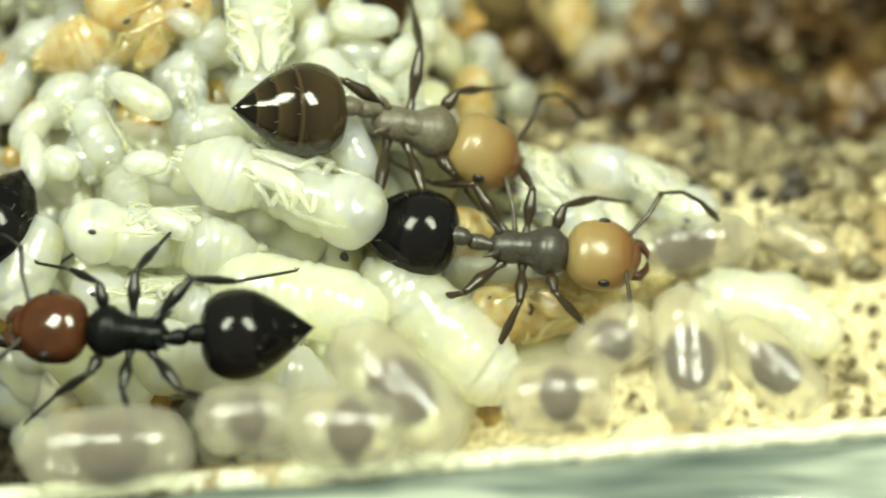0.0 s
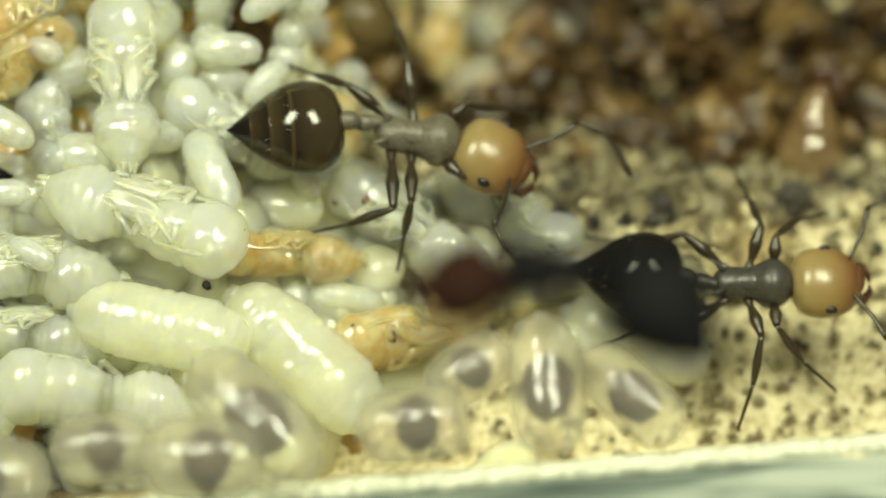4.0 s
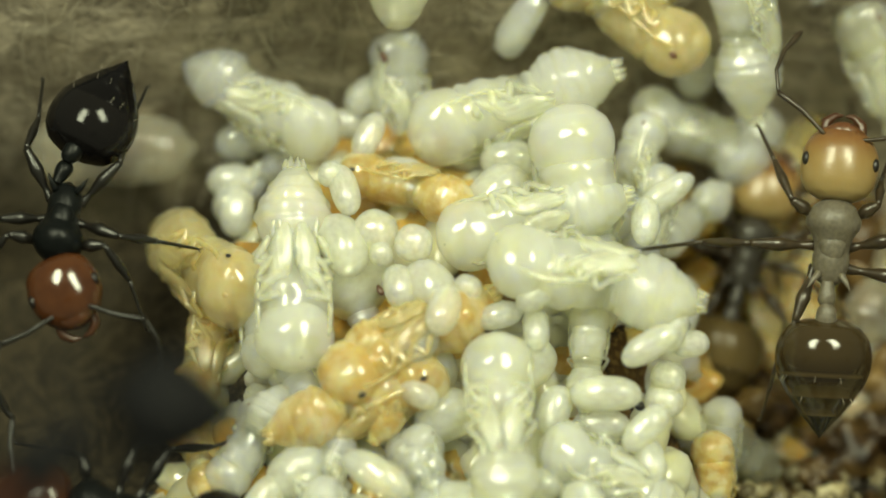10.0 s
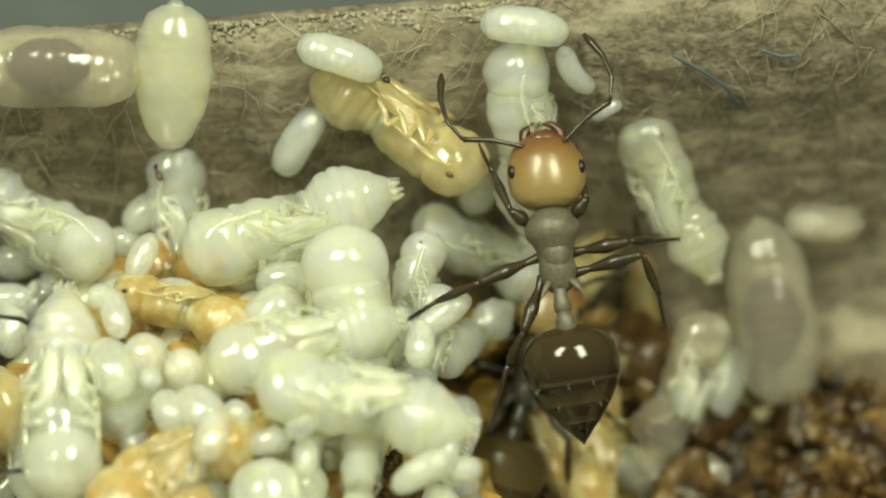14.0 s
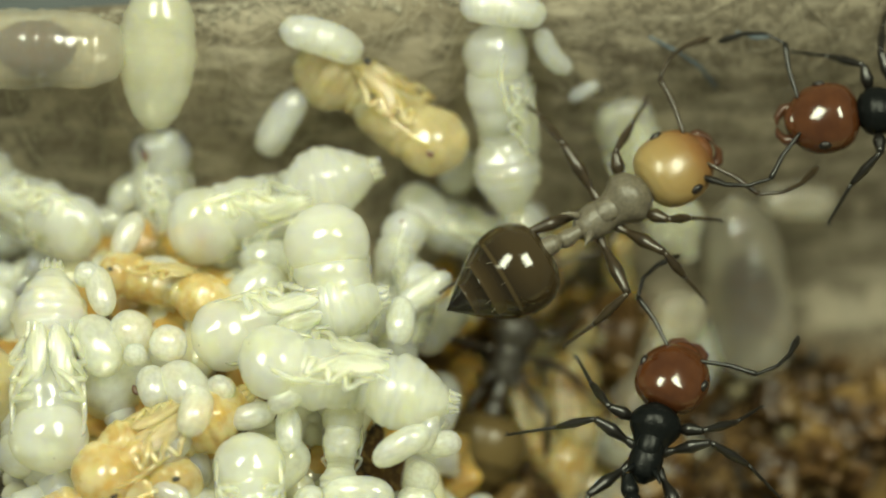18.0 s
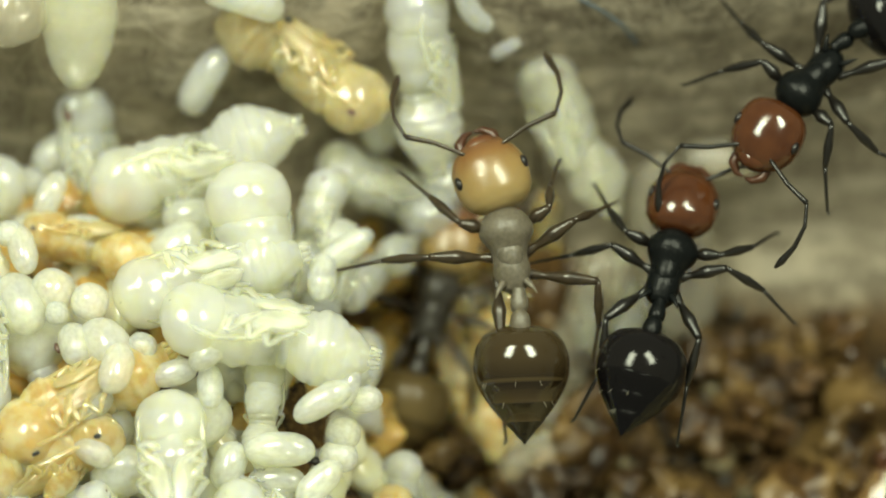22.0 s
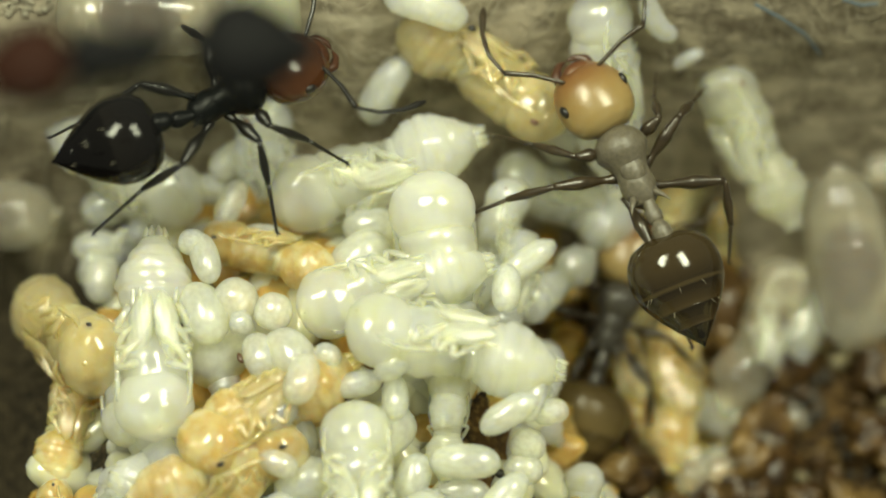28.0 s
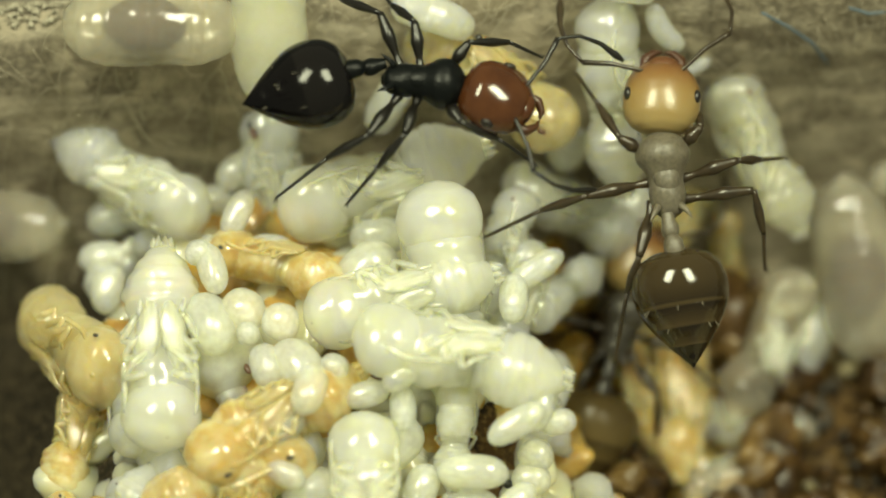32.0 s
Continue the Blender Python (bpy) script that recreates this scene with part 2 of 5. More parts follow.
SHELL = material("empty_shell", (0.30, 0.19, 0.08), 0.15, dark=(0.18, 0.09, 0.03), grain=0.2, bump=0.02, coat=0.8, see=0.5)
PINK = material("shell_pink", (0.55, 0.32, 0.26), 0.2, dark=(0.35, 0.16, 0.12), grain=0.15, bump=0.02, coat=0.5, see=0.45)


# ---- meshes ----
def mesh(name, verts, faces, mat, smooth=True):
    me = bpy.data.meshes.new(name)
    me.from_pydata([(x * MM, y * MM, z * MM) for x, y, z in verts], [], faces)
    me.materials.append(mat)
    me.polygons.foreach_set("use_smooth", [smooth] * len(me.polygons))
    return me


def part(name, me, parent, m=None, label=""):
    ob = new(name, me)
    ob.parent = parent
    if m is not None:
        ob.matrix_basis = m
    return tagged(ob, label)


def rings(centres, radii, seg=12, flat=1.0, wide=1.0, lump=0.0, seed=0):
    """A closed skin round a line of centres, with a radius for each; flat squashes its height."""
    rng = random.Random(seed)
    off = Vector((rng.uniform(0, 50), rng.uniform(0, 50), rng.uniform(0, 50)))
    verts, faces = [], []
    pts = [Vector(c) for c in centres]
    for i, (p, r) in enumerate(zip(pts, radii)):
        way = (pts[min(i + 1, len(pts) - 1)] - pts[max(i - 1, 0)]).normalized()
        side = Vector((0, 0, 1)).cross(way)
        if side.length < 1e-3:
            side = Vector((0, 1, 0))
        side.normalize()
        up = way.cross(side)
        for k in range(seg):
            a = 2 * math.pi * k / seg
            v = p + side * (math.cos(a) * r * wide) + up * (math.sin(a) * r * flat)
            if lump:
                v = v + (v - p) * (lump * noise.noise(v * 3.0 + off) + 0.65 * lump * noise.noise(v * 8.0 + off))
            verts.append(tuple(v))
    for i in range(len(pts) - 1):
        for k in range(seg):
            a, b = i * seg + k, i * seg + (k + 1) % seg
            faces.append((a, b, b + seg, a + seg))
    faces.append(tuple(reversed(range(seg))))
    faces.append(tuple(range((len(pts) - 1) * seg, len(pts) * seg)))
    return verts, faces


def profile(stops, n):
    """A smooth outline through stops of (x, r), sampled at n places."""
    xs, out = [s[0] for s in stops], []
    for i in range(n):
        f = 0.5 - 0.5 * math.cos(math.pi * i / (n - 1))
        x = xs[0] + (xs[-1] - xs[0]) * f
        j = max(k for k in range(len(xs) - 1) if (x - xs[k]) * (xs[-1] - xs[0]) >= -1e-9)
        x0, r0 = stops[j]
        x1, r1 = stops[j + 1]
        p0 = stops[max(j - 1, 0)][1]
        p1 = stops[min(j + 2, len(stops) - 1)][1]
        u = (x - x0) / (x1 - x0)
        a, b = (r1 - p0) / 2, (p1 - r0) / 2
        r = (2 * u ** 3 - 3 * u * u + 1) * r0 + (u ** 3 - 2 * u * u + u) * a + (-2 * u ** 3 + 3 * u * u) * r1 + (u ** 3 - u * u) * b
        out.append((x, max(r, 0.004)))
    return out


def turned(stops, n=28, seg=24, flat=1.0, wide=1.0, bend=0.0, segments=0, depth=0.0, lump=0.0, seed=0, side=0.0):
    """A body turned about x, bent down (bend) or aside (side) by that many degrees over its length, with ring grooves."""
    pr = profile(stops, n)
    x0, x1 = pr[0][0], pr[-1][0]
    ln = abs(x1 - x0)
    cs, rs = [], []
    for x, r in pr:
        u = (x - x0) / (x1 - x0) - 0.5
        if segments:
            r = r * (1 - depth * (1 - abs(math.sin(math.pi * segments * (u + 0.5)))) ** 2)
        a = radians(bend or side)
        if abs(a) > 1e-3:
            rad = ln / a
            along, drop = rad * math.sin(u * a), rad * (1 - math.cos(u * a))
        else:
            along, drop = u * ln, 0.0
        sgn = 1 if x1 > x0 else -1
        mid = (x0 + x1) / 2
        cs.append((mid + sgn * along, drop if side and not bend else 0.0, -drop if bend else 0.0))
        rs.append(r)
    return rings(cs, rs, seg, flat, wide, lump, seed)


def ball(rx, ry, rz, n=14, seg=18, lump=0.0, seed=0):
    cs = [(-rx * math.cos(math.pi * i / n), 0, 0) for i in range(n + 1)]
    rs = [max(0.02, math.sin(math.pi * i / n)) for i in range(n + 1)]
    return rings(cs, rs, seg, rz, ry, lump, seed)


def shifted(vf, x=0, y=0, z=0, m=None):
    v, f = vf
    if m is not None:
        return [tuple(m @ Vector(p)) for p in v], f
    return [(a + x, b + y, c + z) for a, b, c in v], f


def joined(*meshes):
    verts, faces = [], []
    for v, f in meshes:
        k = len(verts)
        verts += v
        faces += [tuple(i + k for i in face) for face in f]
    return verts, faces


def limb(points, radii, per=4, seg=8, flat=1.0):
    """A jointed limb: a smooth tube through points with radii."""
    pts, rs = [], []
    for i in range(len(points) - 1):
        for k in range(per):
            u = k / per
            pts.append(Vector(points[i]).lerp(Vector(points[i + 1]), u))
            rs.append(radii[i] + (radii[i + 1] - radii[i]) * u)
    pts.append(Vector(points[-1]))
    rs.append(radii[-1])
    return rings(pts, rs, seg, flat)


# ---- the trough ----
MOUNDS = [(-1.87, -1.03, 1.9, 1.15), (-4.37, -1.72, 1.5, 1.25), (-2.93, -3.45, 1.9, 1.25), (-1.09, -3.38, 1.7, 1.05), (-4.76, -4.12, 0.9, 0.9), (-2.71, -4.28, 1.7, 1.4), (-1.27, -5.74, 1.4, 0.9), (-4.11, -6.34, 1.5, 1.4), (-2.32, -7.47, 1.4, 1.2), (0.15, -7.25, 0.9, 1.0), (2.08, -5.97, 0.6, 0.8)]


def smooth_step(a, b, x):
    f = min(1, max(0, (x - a) / (b - a)))
    return f * f * (3 - 2 * f)


def ground_height(x, y):
    w = y - 0.085 * x
    pit = -1.9 * smooth_step(-5.8, -3.0, y)
    heap = 1 - math.exp(-sum(a * math.exp(-((x - p) ** 2 + (y - q) ** 2) / (2 * s * s)) for p, q, a, s in MOUNDS))
    near = 3.7 * smooth_step(-8.9, -10.2, w)
    return near + pit + (2.5 - pit) * smooth_step(-0.4, 2.6, w) + (1.5 - pit) * heap * (1 - smooth_step(0.0, 1.4, w))


def across(x, w):
    return w + 0.085 * x


def trough():
    x0, x1, w0, w1, step = -16.0, 16.0, -11.5, 2.75, 0.11
    nx, nw = int((x1 - x0) / step) + 1, int((w1 - w0) / step) + 1
    verts, faces = [], []
    for j in range(nw):
        for i in range(nx):
            x, w = x0 + i * step, w0 + j * step
            y = across(x, w)
            z = ground_height(x, y)
            rough = 0.10 * noise.noise((x * 0.9, y * 0.9, 0)) + 0.05 * noise.noise((x * 3.1, y * 3.1, 3)) + 0.03 * noise.noise((x * 8, y * 8, 6))
            ledge = 0.30 * smooth_step(1.5, 1.62, w + 0.1 * noise.noise((x * 0.8, 0, 9))) * smooth_step(1.0, 3.5, x)
            verts.append((x, y, z + rough + ledge - 0.12))
    for j in range(nw - 1):
        for i in range(nx - 1):
            a = j * nx + i
            faces.append((a, a + 1, a + 1 + nx, a + nx))
    # the outer edge hangs down to the table
    base = len(verts)
    for i in range(nx):
        x, y, z = verts[(nw - 1) * nx + i]
        verts.append((x, y + 0.25, z - 0.15))
        verts.append((x, y + 0.35, -4.0))
    for i in range(nx - 1):
        a, b = (nw - 1) * nx + i, base + 2 * i
        faces.append((a, a + 1, b + 2, b))
        faces.append((b, b + 2, b + 3, b + 1))
    m = bpy.data.materials.new("trough_floor")
    m.use_nodes = True
    n, l = m.node_tree.nodes, m.node_tree.links
    b = n["Principled BSDF"]
    b.inputs["Roughness"].default_value = 0.85
    b.inputs["Specular IOR Level"].default_value = 0.25
    place = n.new("ShaderNodeTexCoord")

    def tex(size, detail=4):
        t = n.new("ShaderNodeTexNoise")
        t.inputs["Scale"].default_value, t.inputs["Detail"].default_value = 1 / (size * MM), detail
        l.new(place.outputs["Object"], t.inputs["Vector"])
        return t.outputs[0]

    def span(value, a, c, d=0.0, e=1.0):
        r = n.new("ShaderNodeMapRange")
        r.interpolation_type = "SMOOTHSTEP"
        for i, k in enumerate((a, c, d, e)):
            r.inputs[i + 1].default_value = k
        l.new(value, r.inputs[0])
        return r.outputs[0]

    def blend(f, a, c):
        k = n.new("ShaderNodeMix")
        k.data_type = "RGBA"
        l.new(f, k.inputs[0])
        for slot, value in ((6, a), (7, c)):
            if isinstance(value, tuple):
                k.inputs[slot].default_value = (*value, 1)
            else:
                l.new(value, k.inputs[slot])
        return k.outputs[2]

    fine, mid, wide = tex(0.10), tex(0.45), tex(1.6)
    felt = blend(span(fine, 0.38, 0.62), (0.108, 0.091, 0.068), (0.18, 0.155, 0.115))
    felt = blend(span(wide, 0.45, 0.62), felt, (0.185, 0.157, 0.112))
    drawn, streak = n.new("ShaderNodeMapping"), n.new("ShaderNodeTexNoise")
    drawn.inputs["Scale"].default_value = (0.22, 1.0, 1.0)
    drawn.inputs["Rotation"].default_value = (0, 0, -0.085)
    streak.inputs["Scale"].default_value, streak.inputs["Detail"].default_value = 1 / (0.28 * MM), 5
    l.new(place.outputs["Object"], drawn.inputs[0])
    l.new(drawn.outputs[0], streak.inputs["Vector"])
    felt = blend(span(streak.outputs[0], 0.50, 0.72), felt, (0.30, 0.265, 0.205))
    felt = blend(span(streak.outputs[0], 0.44, 0.26), felt, (0.095, 0.077, 0.054))
    felt = blend(span(mid, 0.50, 0.66), felt, (0.26, 0.225, 0.17))
    pale = blend(span(fine, 0.38, 0.62), (0.125, 0.106, 0.077), (0.20, 0.172, 0.128))
    pale = blend(span(streak.outputs[0], 0.50, 0.70), pale, (0.27, 0.24, 0.185))
    pale = blend(span(streak.outputs[0], 0.42, 0.26), pale, (0.09, 0.072, 0.05))
    pale = blend(span(mid, 0.52, 0.66), pale, (0.28, 0.245, 0.185))
    right = n.new("ShaderNodeSeparateXYZ")
    l.new(place.outputs["Object"], right.inputs[0])
    felt = blend(span(right.outputs[0], 0.5 * MM, 4.5 * MM), felt, pale)
    earth = blend(span(mid, 0.40, 0.58), (0.009, 0.004, 0.0015), (0.055, 0.028, 0.008))
    earth = blend(span(fine, 0.42, 0.66), earth, (0.11, 0.065, 0.02))
    left = n.new("ShaderNodeSeparateXYZ")
    l.new(place.outputs["Object"], left.inputs[0])
    # shade of the left hollow, put into a darker earth colour
    shaded_earth = blend(span(fine, 0.4, 0.66), (0.012, 0.009, 0.005), (0.055, 0.042, 0.024))
    earth = blend(span(left.outputs[0], -4.5 * MM, -2.5 * MM), shaded_earth, earth)
    sand = blend(span(fine, 0.36, 0.60), (0.42, 0.35, 0.20), (0.64, 0.57, 0.38))
    sand = blend(span(wide, 0.56, 0.64), sand, (0.33, 0.25, 0.12))
    sep = n.new("ShaderNodeSeparateXYZ")
    l.new(place.outputs["Object"], sep.inputs[0])
    wob = n.new("ShaderNodeMath")
    wob.operation = "MULTIPLY_ADD"
    l.new(wide, wob.inputs[0])
    wob.inputs[1].default_value = 1.6 * MM
    l.new(sep.outputs[1], wob.inputs[2])
    low = span(wob.outputs[0], -4.7 * MM, -3.7 * MM)
    bank = n.new("ShaderNodeMath")
    bank.operation = "ADD"
    l.new(wob.outputs[0], bank.inputs[0])
    l.new(span(sep.outputs[0], 1.0 * MM, 6.0 * MM, 0.0, 0.5 * MM), bank.inputs[1])
    high = span(bank.outputs[0], 0.2 * MM, 1.5 * MM)
    # no pale sand on the left either: the hollow's shade is painted as earth
    low = blend(span(sep.outputs[0], -3.5 * MM, -0.5 * MM), (1.0, 1.0, 1.0), low)
    colour = blend(high, blend(low, sand, earth), felt)
    l.new(colour, b.inputs["Base Color"])
    relief = n.new("ShaderNodeBump")
    relief.inputs["Strength"].default_value, relief.inputs["Distance"].default_value = 0.6, 0.06 * MM
    l.new(fine, relief.inputs["Height"])
    l.new(relief.outputs[0], b.inputs["Normal"])
    ob = new("floor", mesh("floor", verts, faces, m))
    tagged(ob, "pale gritty trough floor rising to a felted grey bank", "nest floor", kind="structure")
    size = 400
    top = [(-size, -size, -4.05), (size, -size, -4.05), (size, size, -4.05), (-size, size, -4.05)]
    low = [(x, y, -24) for x, y, _ in top]
    ob = new("ground", mesh("ground", top + low, [(0, 1, 2, 3), (7, 6, 5, 4), (0, 4, 5, 1), (1, 5, 6, 2), (2, 6, 7, 3), (3, 7, 4, 0)], TABLE, False))
    tagged(ob, "dark slate-blue table top under the trough", "table top", kind="structure")


def rail():
    """The glassy near rim: a rounded bar with a frayed pale edge."""
    root = tagged(new("trim"), "greenish glass rim strip with a pale frayed edge", "rim strip", kind="structure")
    rng = random.Random(4)
    cs = [(x, across(x, -11.2), 2.95) for x in np.arange(-16, 16.01, 0.4)]
    part("rim_bar", mesh("rim_bar", *rings(cs, [1.05 + 0.02 * math.sin(c[0] * 2.3) for c in cs], 40, 1.0, 1.1), RAIL), root)
    cs = [(x, across(x, -10.2 + 0.05 * noise.noise((x * 2, 1, 0))), 3.60 + 0.05 * noise.noise((x * 3, 4, 0))) for x in np.arange(-16, 16.01, 0.15)]
    part("rim_edge", mesh("rim_edge", *rings(cs, [0.13 + 0.03 * noise.noise((c[0] * 4, 0, 2)) for c in cs], 10, 0.7), RAIL_EDGE), root)


trough()
rail()


# ---- brood ----
def eye_spot(parent, x, y, z, r, mat, yaw=0.0):
    return part("eye", mesh("eye", *ball(r * 1.25, r, r * 0.8, 8, 10), mat), parent, mm_pose(x, y, z, 0, 0, yaw))


def build_pupa(name, skin, glass, seed, eye=None, fan=0.0):
    """A pupa lying along x with its head at +x and its legs on top: round head, humped thorax, two waist knots, ringed gaster with a fringed tail."""
    rng = random.Random(seed)
    root = new(name)
    part("gaster", mesh("gaster", *turned([(-0.26, 0.12), (-0.31, 0.27), (-0.46, 0.38), (-0.70, 0.425), (-0.90, 0.38), (-1.07, 0.27), (-1.19, 0.17), (-1.26, 0.11), (-1.28, 0.03)],
         60, 30, 0.94, 1.0, bend=10, segments=6, depth=0.055, lump=0.11, seed=seed), skin), root)
    body = joined(turned([(-0.26, 0.08), (-0.20, 0.26), (-0.02, 0.34), (0.20, 0.38), (0.40, 0.385), (0.58, 0.33), (0.68, 0.12)], 30, 26, 0.94, 1.0, bend=14, segments=3, depth=0.07, lump=0.12, seed=seed + 1),
                  shifted(ball(0.16, 0.30, 0.27, 11, 16, 0.12, seed), -0.16, 0, -0.02), shifted(ball(0.15, 0.30, 0.27, 11, 16, 0.12, seed + 3), -0.29, 0, -0.02))
    part("thorax", mesh("thorax", *body, skin), root)
    head = part("head", mesh("head", *shifted(turned([(0.36, 0.05), (0.39, 0.24), (0.52, 0.39), (0.74, 0.445), (0.95, 0.39), (1.08, 0.24), (1.13, 0.08), (1.14, 0.02)], 36, 30, 0.88, 1.0, bend=30, lump=0.05, seed=seed + 2), 0, 0, 0.03), skin), root)
    if eye:
        for s in (-1, 1):
            eye_spot(head, 0.80, s * 0.395, 0.12, 0.048, eye, 0)
    for s in (-1, 1):
        part("jaw", mesh("jaw", *shifted(ball(0.11, 0.07, 0.06, 8, 9), 0.96, s * 0.07, 0.26), glass), head)
    for i in range(7):
        a = i * 0.9 + rng.random() * 0.3
        tip = turned([(0, 0.05), (-0.05, 0.042), (-0.10 - 0.06 * rng.random(), 0.012)], 7, 8)
        part("tail_tip", mesh("tail_tip", *shifted(tip, -1.22, 0.10 * math.cos(a), 0.02 + 0.09 * math.sin(a)), glass), root)
    sheath = SHEATH_AMBER if glass is AMBER_LIMB else SHEATH
    for s in (-1, 1):
        part("wing_pad", mesh("wing_pad", *shifted(ball(0.40, 0.15, 0.075, 12, 14, 0.18, seed + 5 + s), m=pose(-0.10, s * 0.15, 0.335, s * -24, 7, s * 9)), sheath), root, None, "clear ridged sheath over the folded legs")
    for s in (-1, 1):
        for i in range(3):
            w = [rng.uniform(-1, 1) for _ in range(8)]
            lane = s * (0.045 + 0.085 * i)
            top = 0.345 - 0.035 * i
            out = 1 + fan * (0.9 + 0.5 * w[0])
            thigh = [(0.30 - 0.15 * i, s * 0.08, top - 0.06), (0.36 - 0.20 * i, s * (0.24 + 0.02 * i), top + 0.01), (0.40 - 0.25 * i + 0.03 * w[1], s * (0.40 + 0.015 * i), top - 0.08)]
            part("thigh", mesh("thigh", *limb(thigh, [0.036, 0.050, 0.036], 5, 10, 0.6), glass), root)
            shank = [thigh[-1], (0.22 - 0.22 * i, s * (0.30 + 0.02 * i), top + 0.02), (0.02 - 0.18 * i, lane * 1.25, top + 0.035)]
            part("shank", mesh("shank", *limb(shank, [0.032, 0.044, 0.034], 5, 10, 0.6), glass), root)
            x2, x3 = -0.20 - 0.07 * i + 0.05 * w[3], -0.36 - 0.07 * i + 0.09 * w[4]
            pts = [shank[-1], ((shank[-1][0] + x2) / 2, lane * (0.5 + 0.5 * out), top + 0.05), (x2, lane * out, top + 0.055 + 0.07 * fan + 0.015 * w[5]), (x3, lane * out * (1 + 0.5 * fan) + 0.02 * w[6], top + 0.06 + 0.14 * fan + 0.02 * w[7])]
            part("foot", mesh("foot", *limb(pts, [0.034, 0.036, 0.034, 0.018], 5, 9, 0.55), glass), root)
        w = [rng.uniform(-1, 1) for _ in range(3)]
        pts = [(0.84, s * 0.33, 0.24), (0.72, s * 0.385, 0.20), (0.50, s * 0.40, 0.17 + 0.02 * w[0]), (0.22, s * (0.40 + 0.02 * w[1]), 0.20), (-0.04, s * (0.36 + 0.03 * w[2]), 0.22)]
        part("feeler", mesh("feeler", *limb(pts, [0.016, 0.030, 0.032, 0.034, 0.016], 5, 9), glass), root)
    return root


def build_larva(name, skin, seed, bend, fat=0.5, rings_n=13, gut=0.0, groove=0.04, tail=1.0):
    """A plump ringed grub along x, 2 mm long."""
    root = new(name)
    stops = [(1.0, 0.03), (0.97, 0.36 * fat), (0.86, 0.70 * fat), (0.6, 0.92 * fat), (0.1, fat), (-0.45, 0.99 * fat * (1 + tail) / 2), (-0.80, 0.80 * fat * tail), (-0.96, 0.42 * fat * tail), (-1.0, 0.03)]
    shape = turned(stops, 66, 26, 0.9, 1.0, bend=bend, segments=rings_n, depth=groove, lump=0.05, seed=seed)
    part("body", mesh("body", *shape, skin), root)
    mouth = mm_pose(0.97 if abs(bend) < 50 else 0.85, 0, -0.02 if abs(bend) < 50 else -0.25, 0, bend * 0.5, 0)
    if gut:
        part("gut", mesh("gut", *shifted(ball(gut * 1.3, 0.70 * fat, 0.62 * fat, 14, 18, 0.15, seed), -0.06, 0, 0.10 * fat), GUT), root, None, "dark gut showing through the clear skin")
    part("mouth", mesh("mouth", *ball(0.10, 0.13, 0.12, 8, 10, 0.1, seed), skin), root, mouth)
    return root


def scaled(x, y, z, k, rx=0, ry=0, rz=0):
    return mm_pose(x, y, z, rx, ry, rz) @ Matrix.Diagonal((k, k, k, 1))


def place_all(first, rows, label, category, group):
    """The first of a kind goes to the first row, copies to the rest: x, y, z, yaw, roll, pitch, size."""
    tagged(first, label, category, group)
    poses = [scaled(x, y, z, k, roll, pitch, yaw) for x, y, z, yaw, roll, pitch, k in rows]
    for m in poses[1:]:
        copy_thing(first, m)
    first.matrix_basis = poses[0]


place_all(build_pupa("pupa", WHITE, WHITE_LEG, 11, None, 0.1), [
    (-1.89, 0.21, 1.47, -162.45, -55, 5.12, 1.15), (-4.97, 0.46, 0.9, -30.16, 50, 0, 0.96), (-0.97, -1.42, 1.9, 98.23, 180, -22.25, 1.22),
    (-1.64, -1.57, 2.05, -165.78, -10, 2.7, 1.02), (-0.92, -2.45, 2.41, 169.63, 35, -7.1, 1.12), (-4.52, -2.27, 2, -89.08, 0, 0, 1.12),
    (0.61, 0.3, 0.09, 156.99, 40, -14.82, 0.88), (1.09, 1.38, 1.65, 97.96, 70, -32.82, 1.06), (-1.98, -4.26, 2.22, 93.44, 0, 1.17, 1),
    (-1.61, -6.25, 2.35, -18.4, -20, 2.11, 1.12), (-0.66, -4.77, 1.67, 156.54, 25, -19.75, 0.85), (-2.33, -8.44, 2.01, 172.55, 160, -8.8, 1.08),
    (-5.05, -4.32, 1.59, -122.8, 170, 7.13, 0.66), (0.81, -3.9, 0.17, 87.45, 150, -30.25, 0.57), (-3.89, -5.61, 1.88, 119.11, 120, -5.02, 0.71),
    (-2.84, -4.83, 1.81, -81.65, 60, -8.2, 0.58), (0.47, -0.91, 0.42, -132.88, 150, -22.95, 0.63),
], "milky white ant pupa with folded glassy legs on the heap", "pupa", "white pupae")
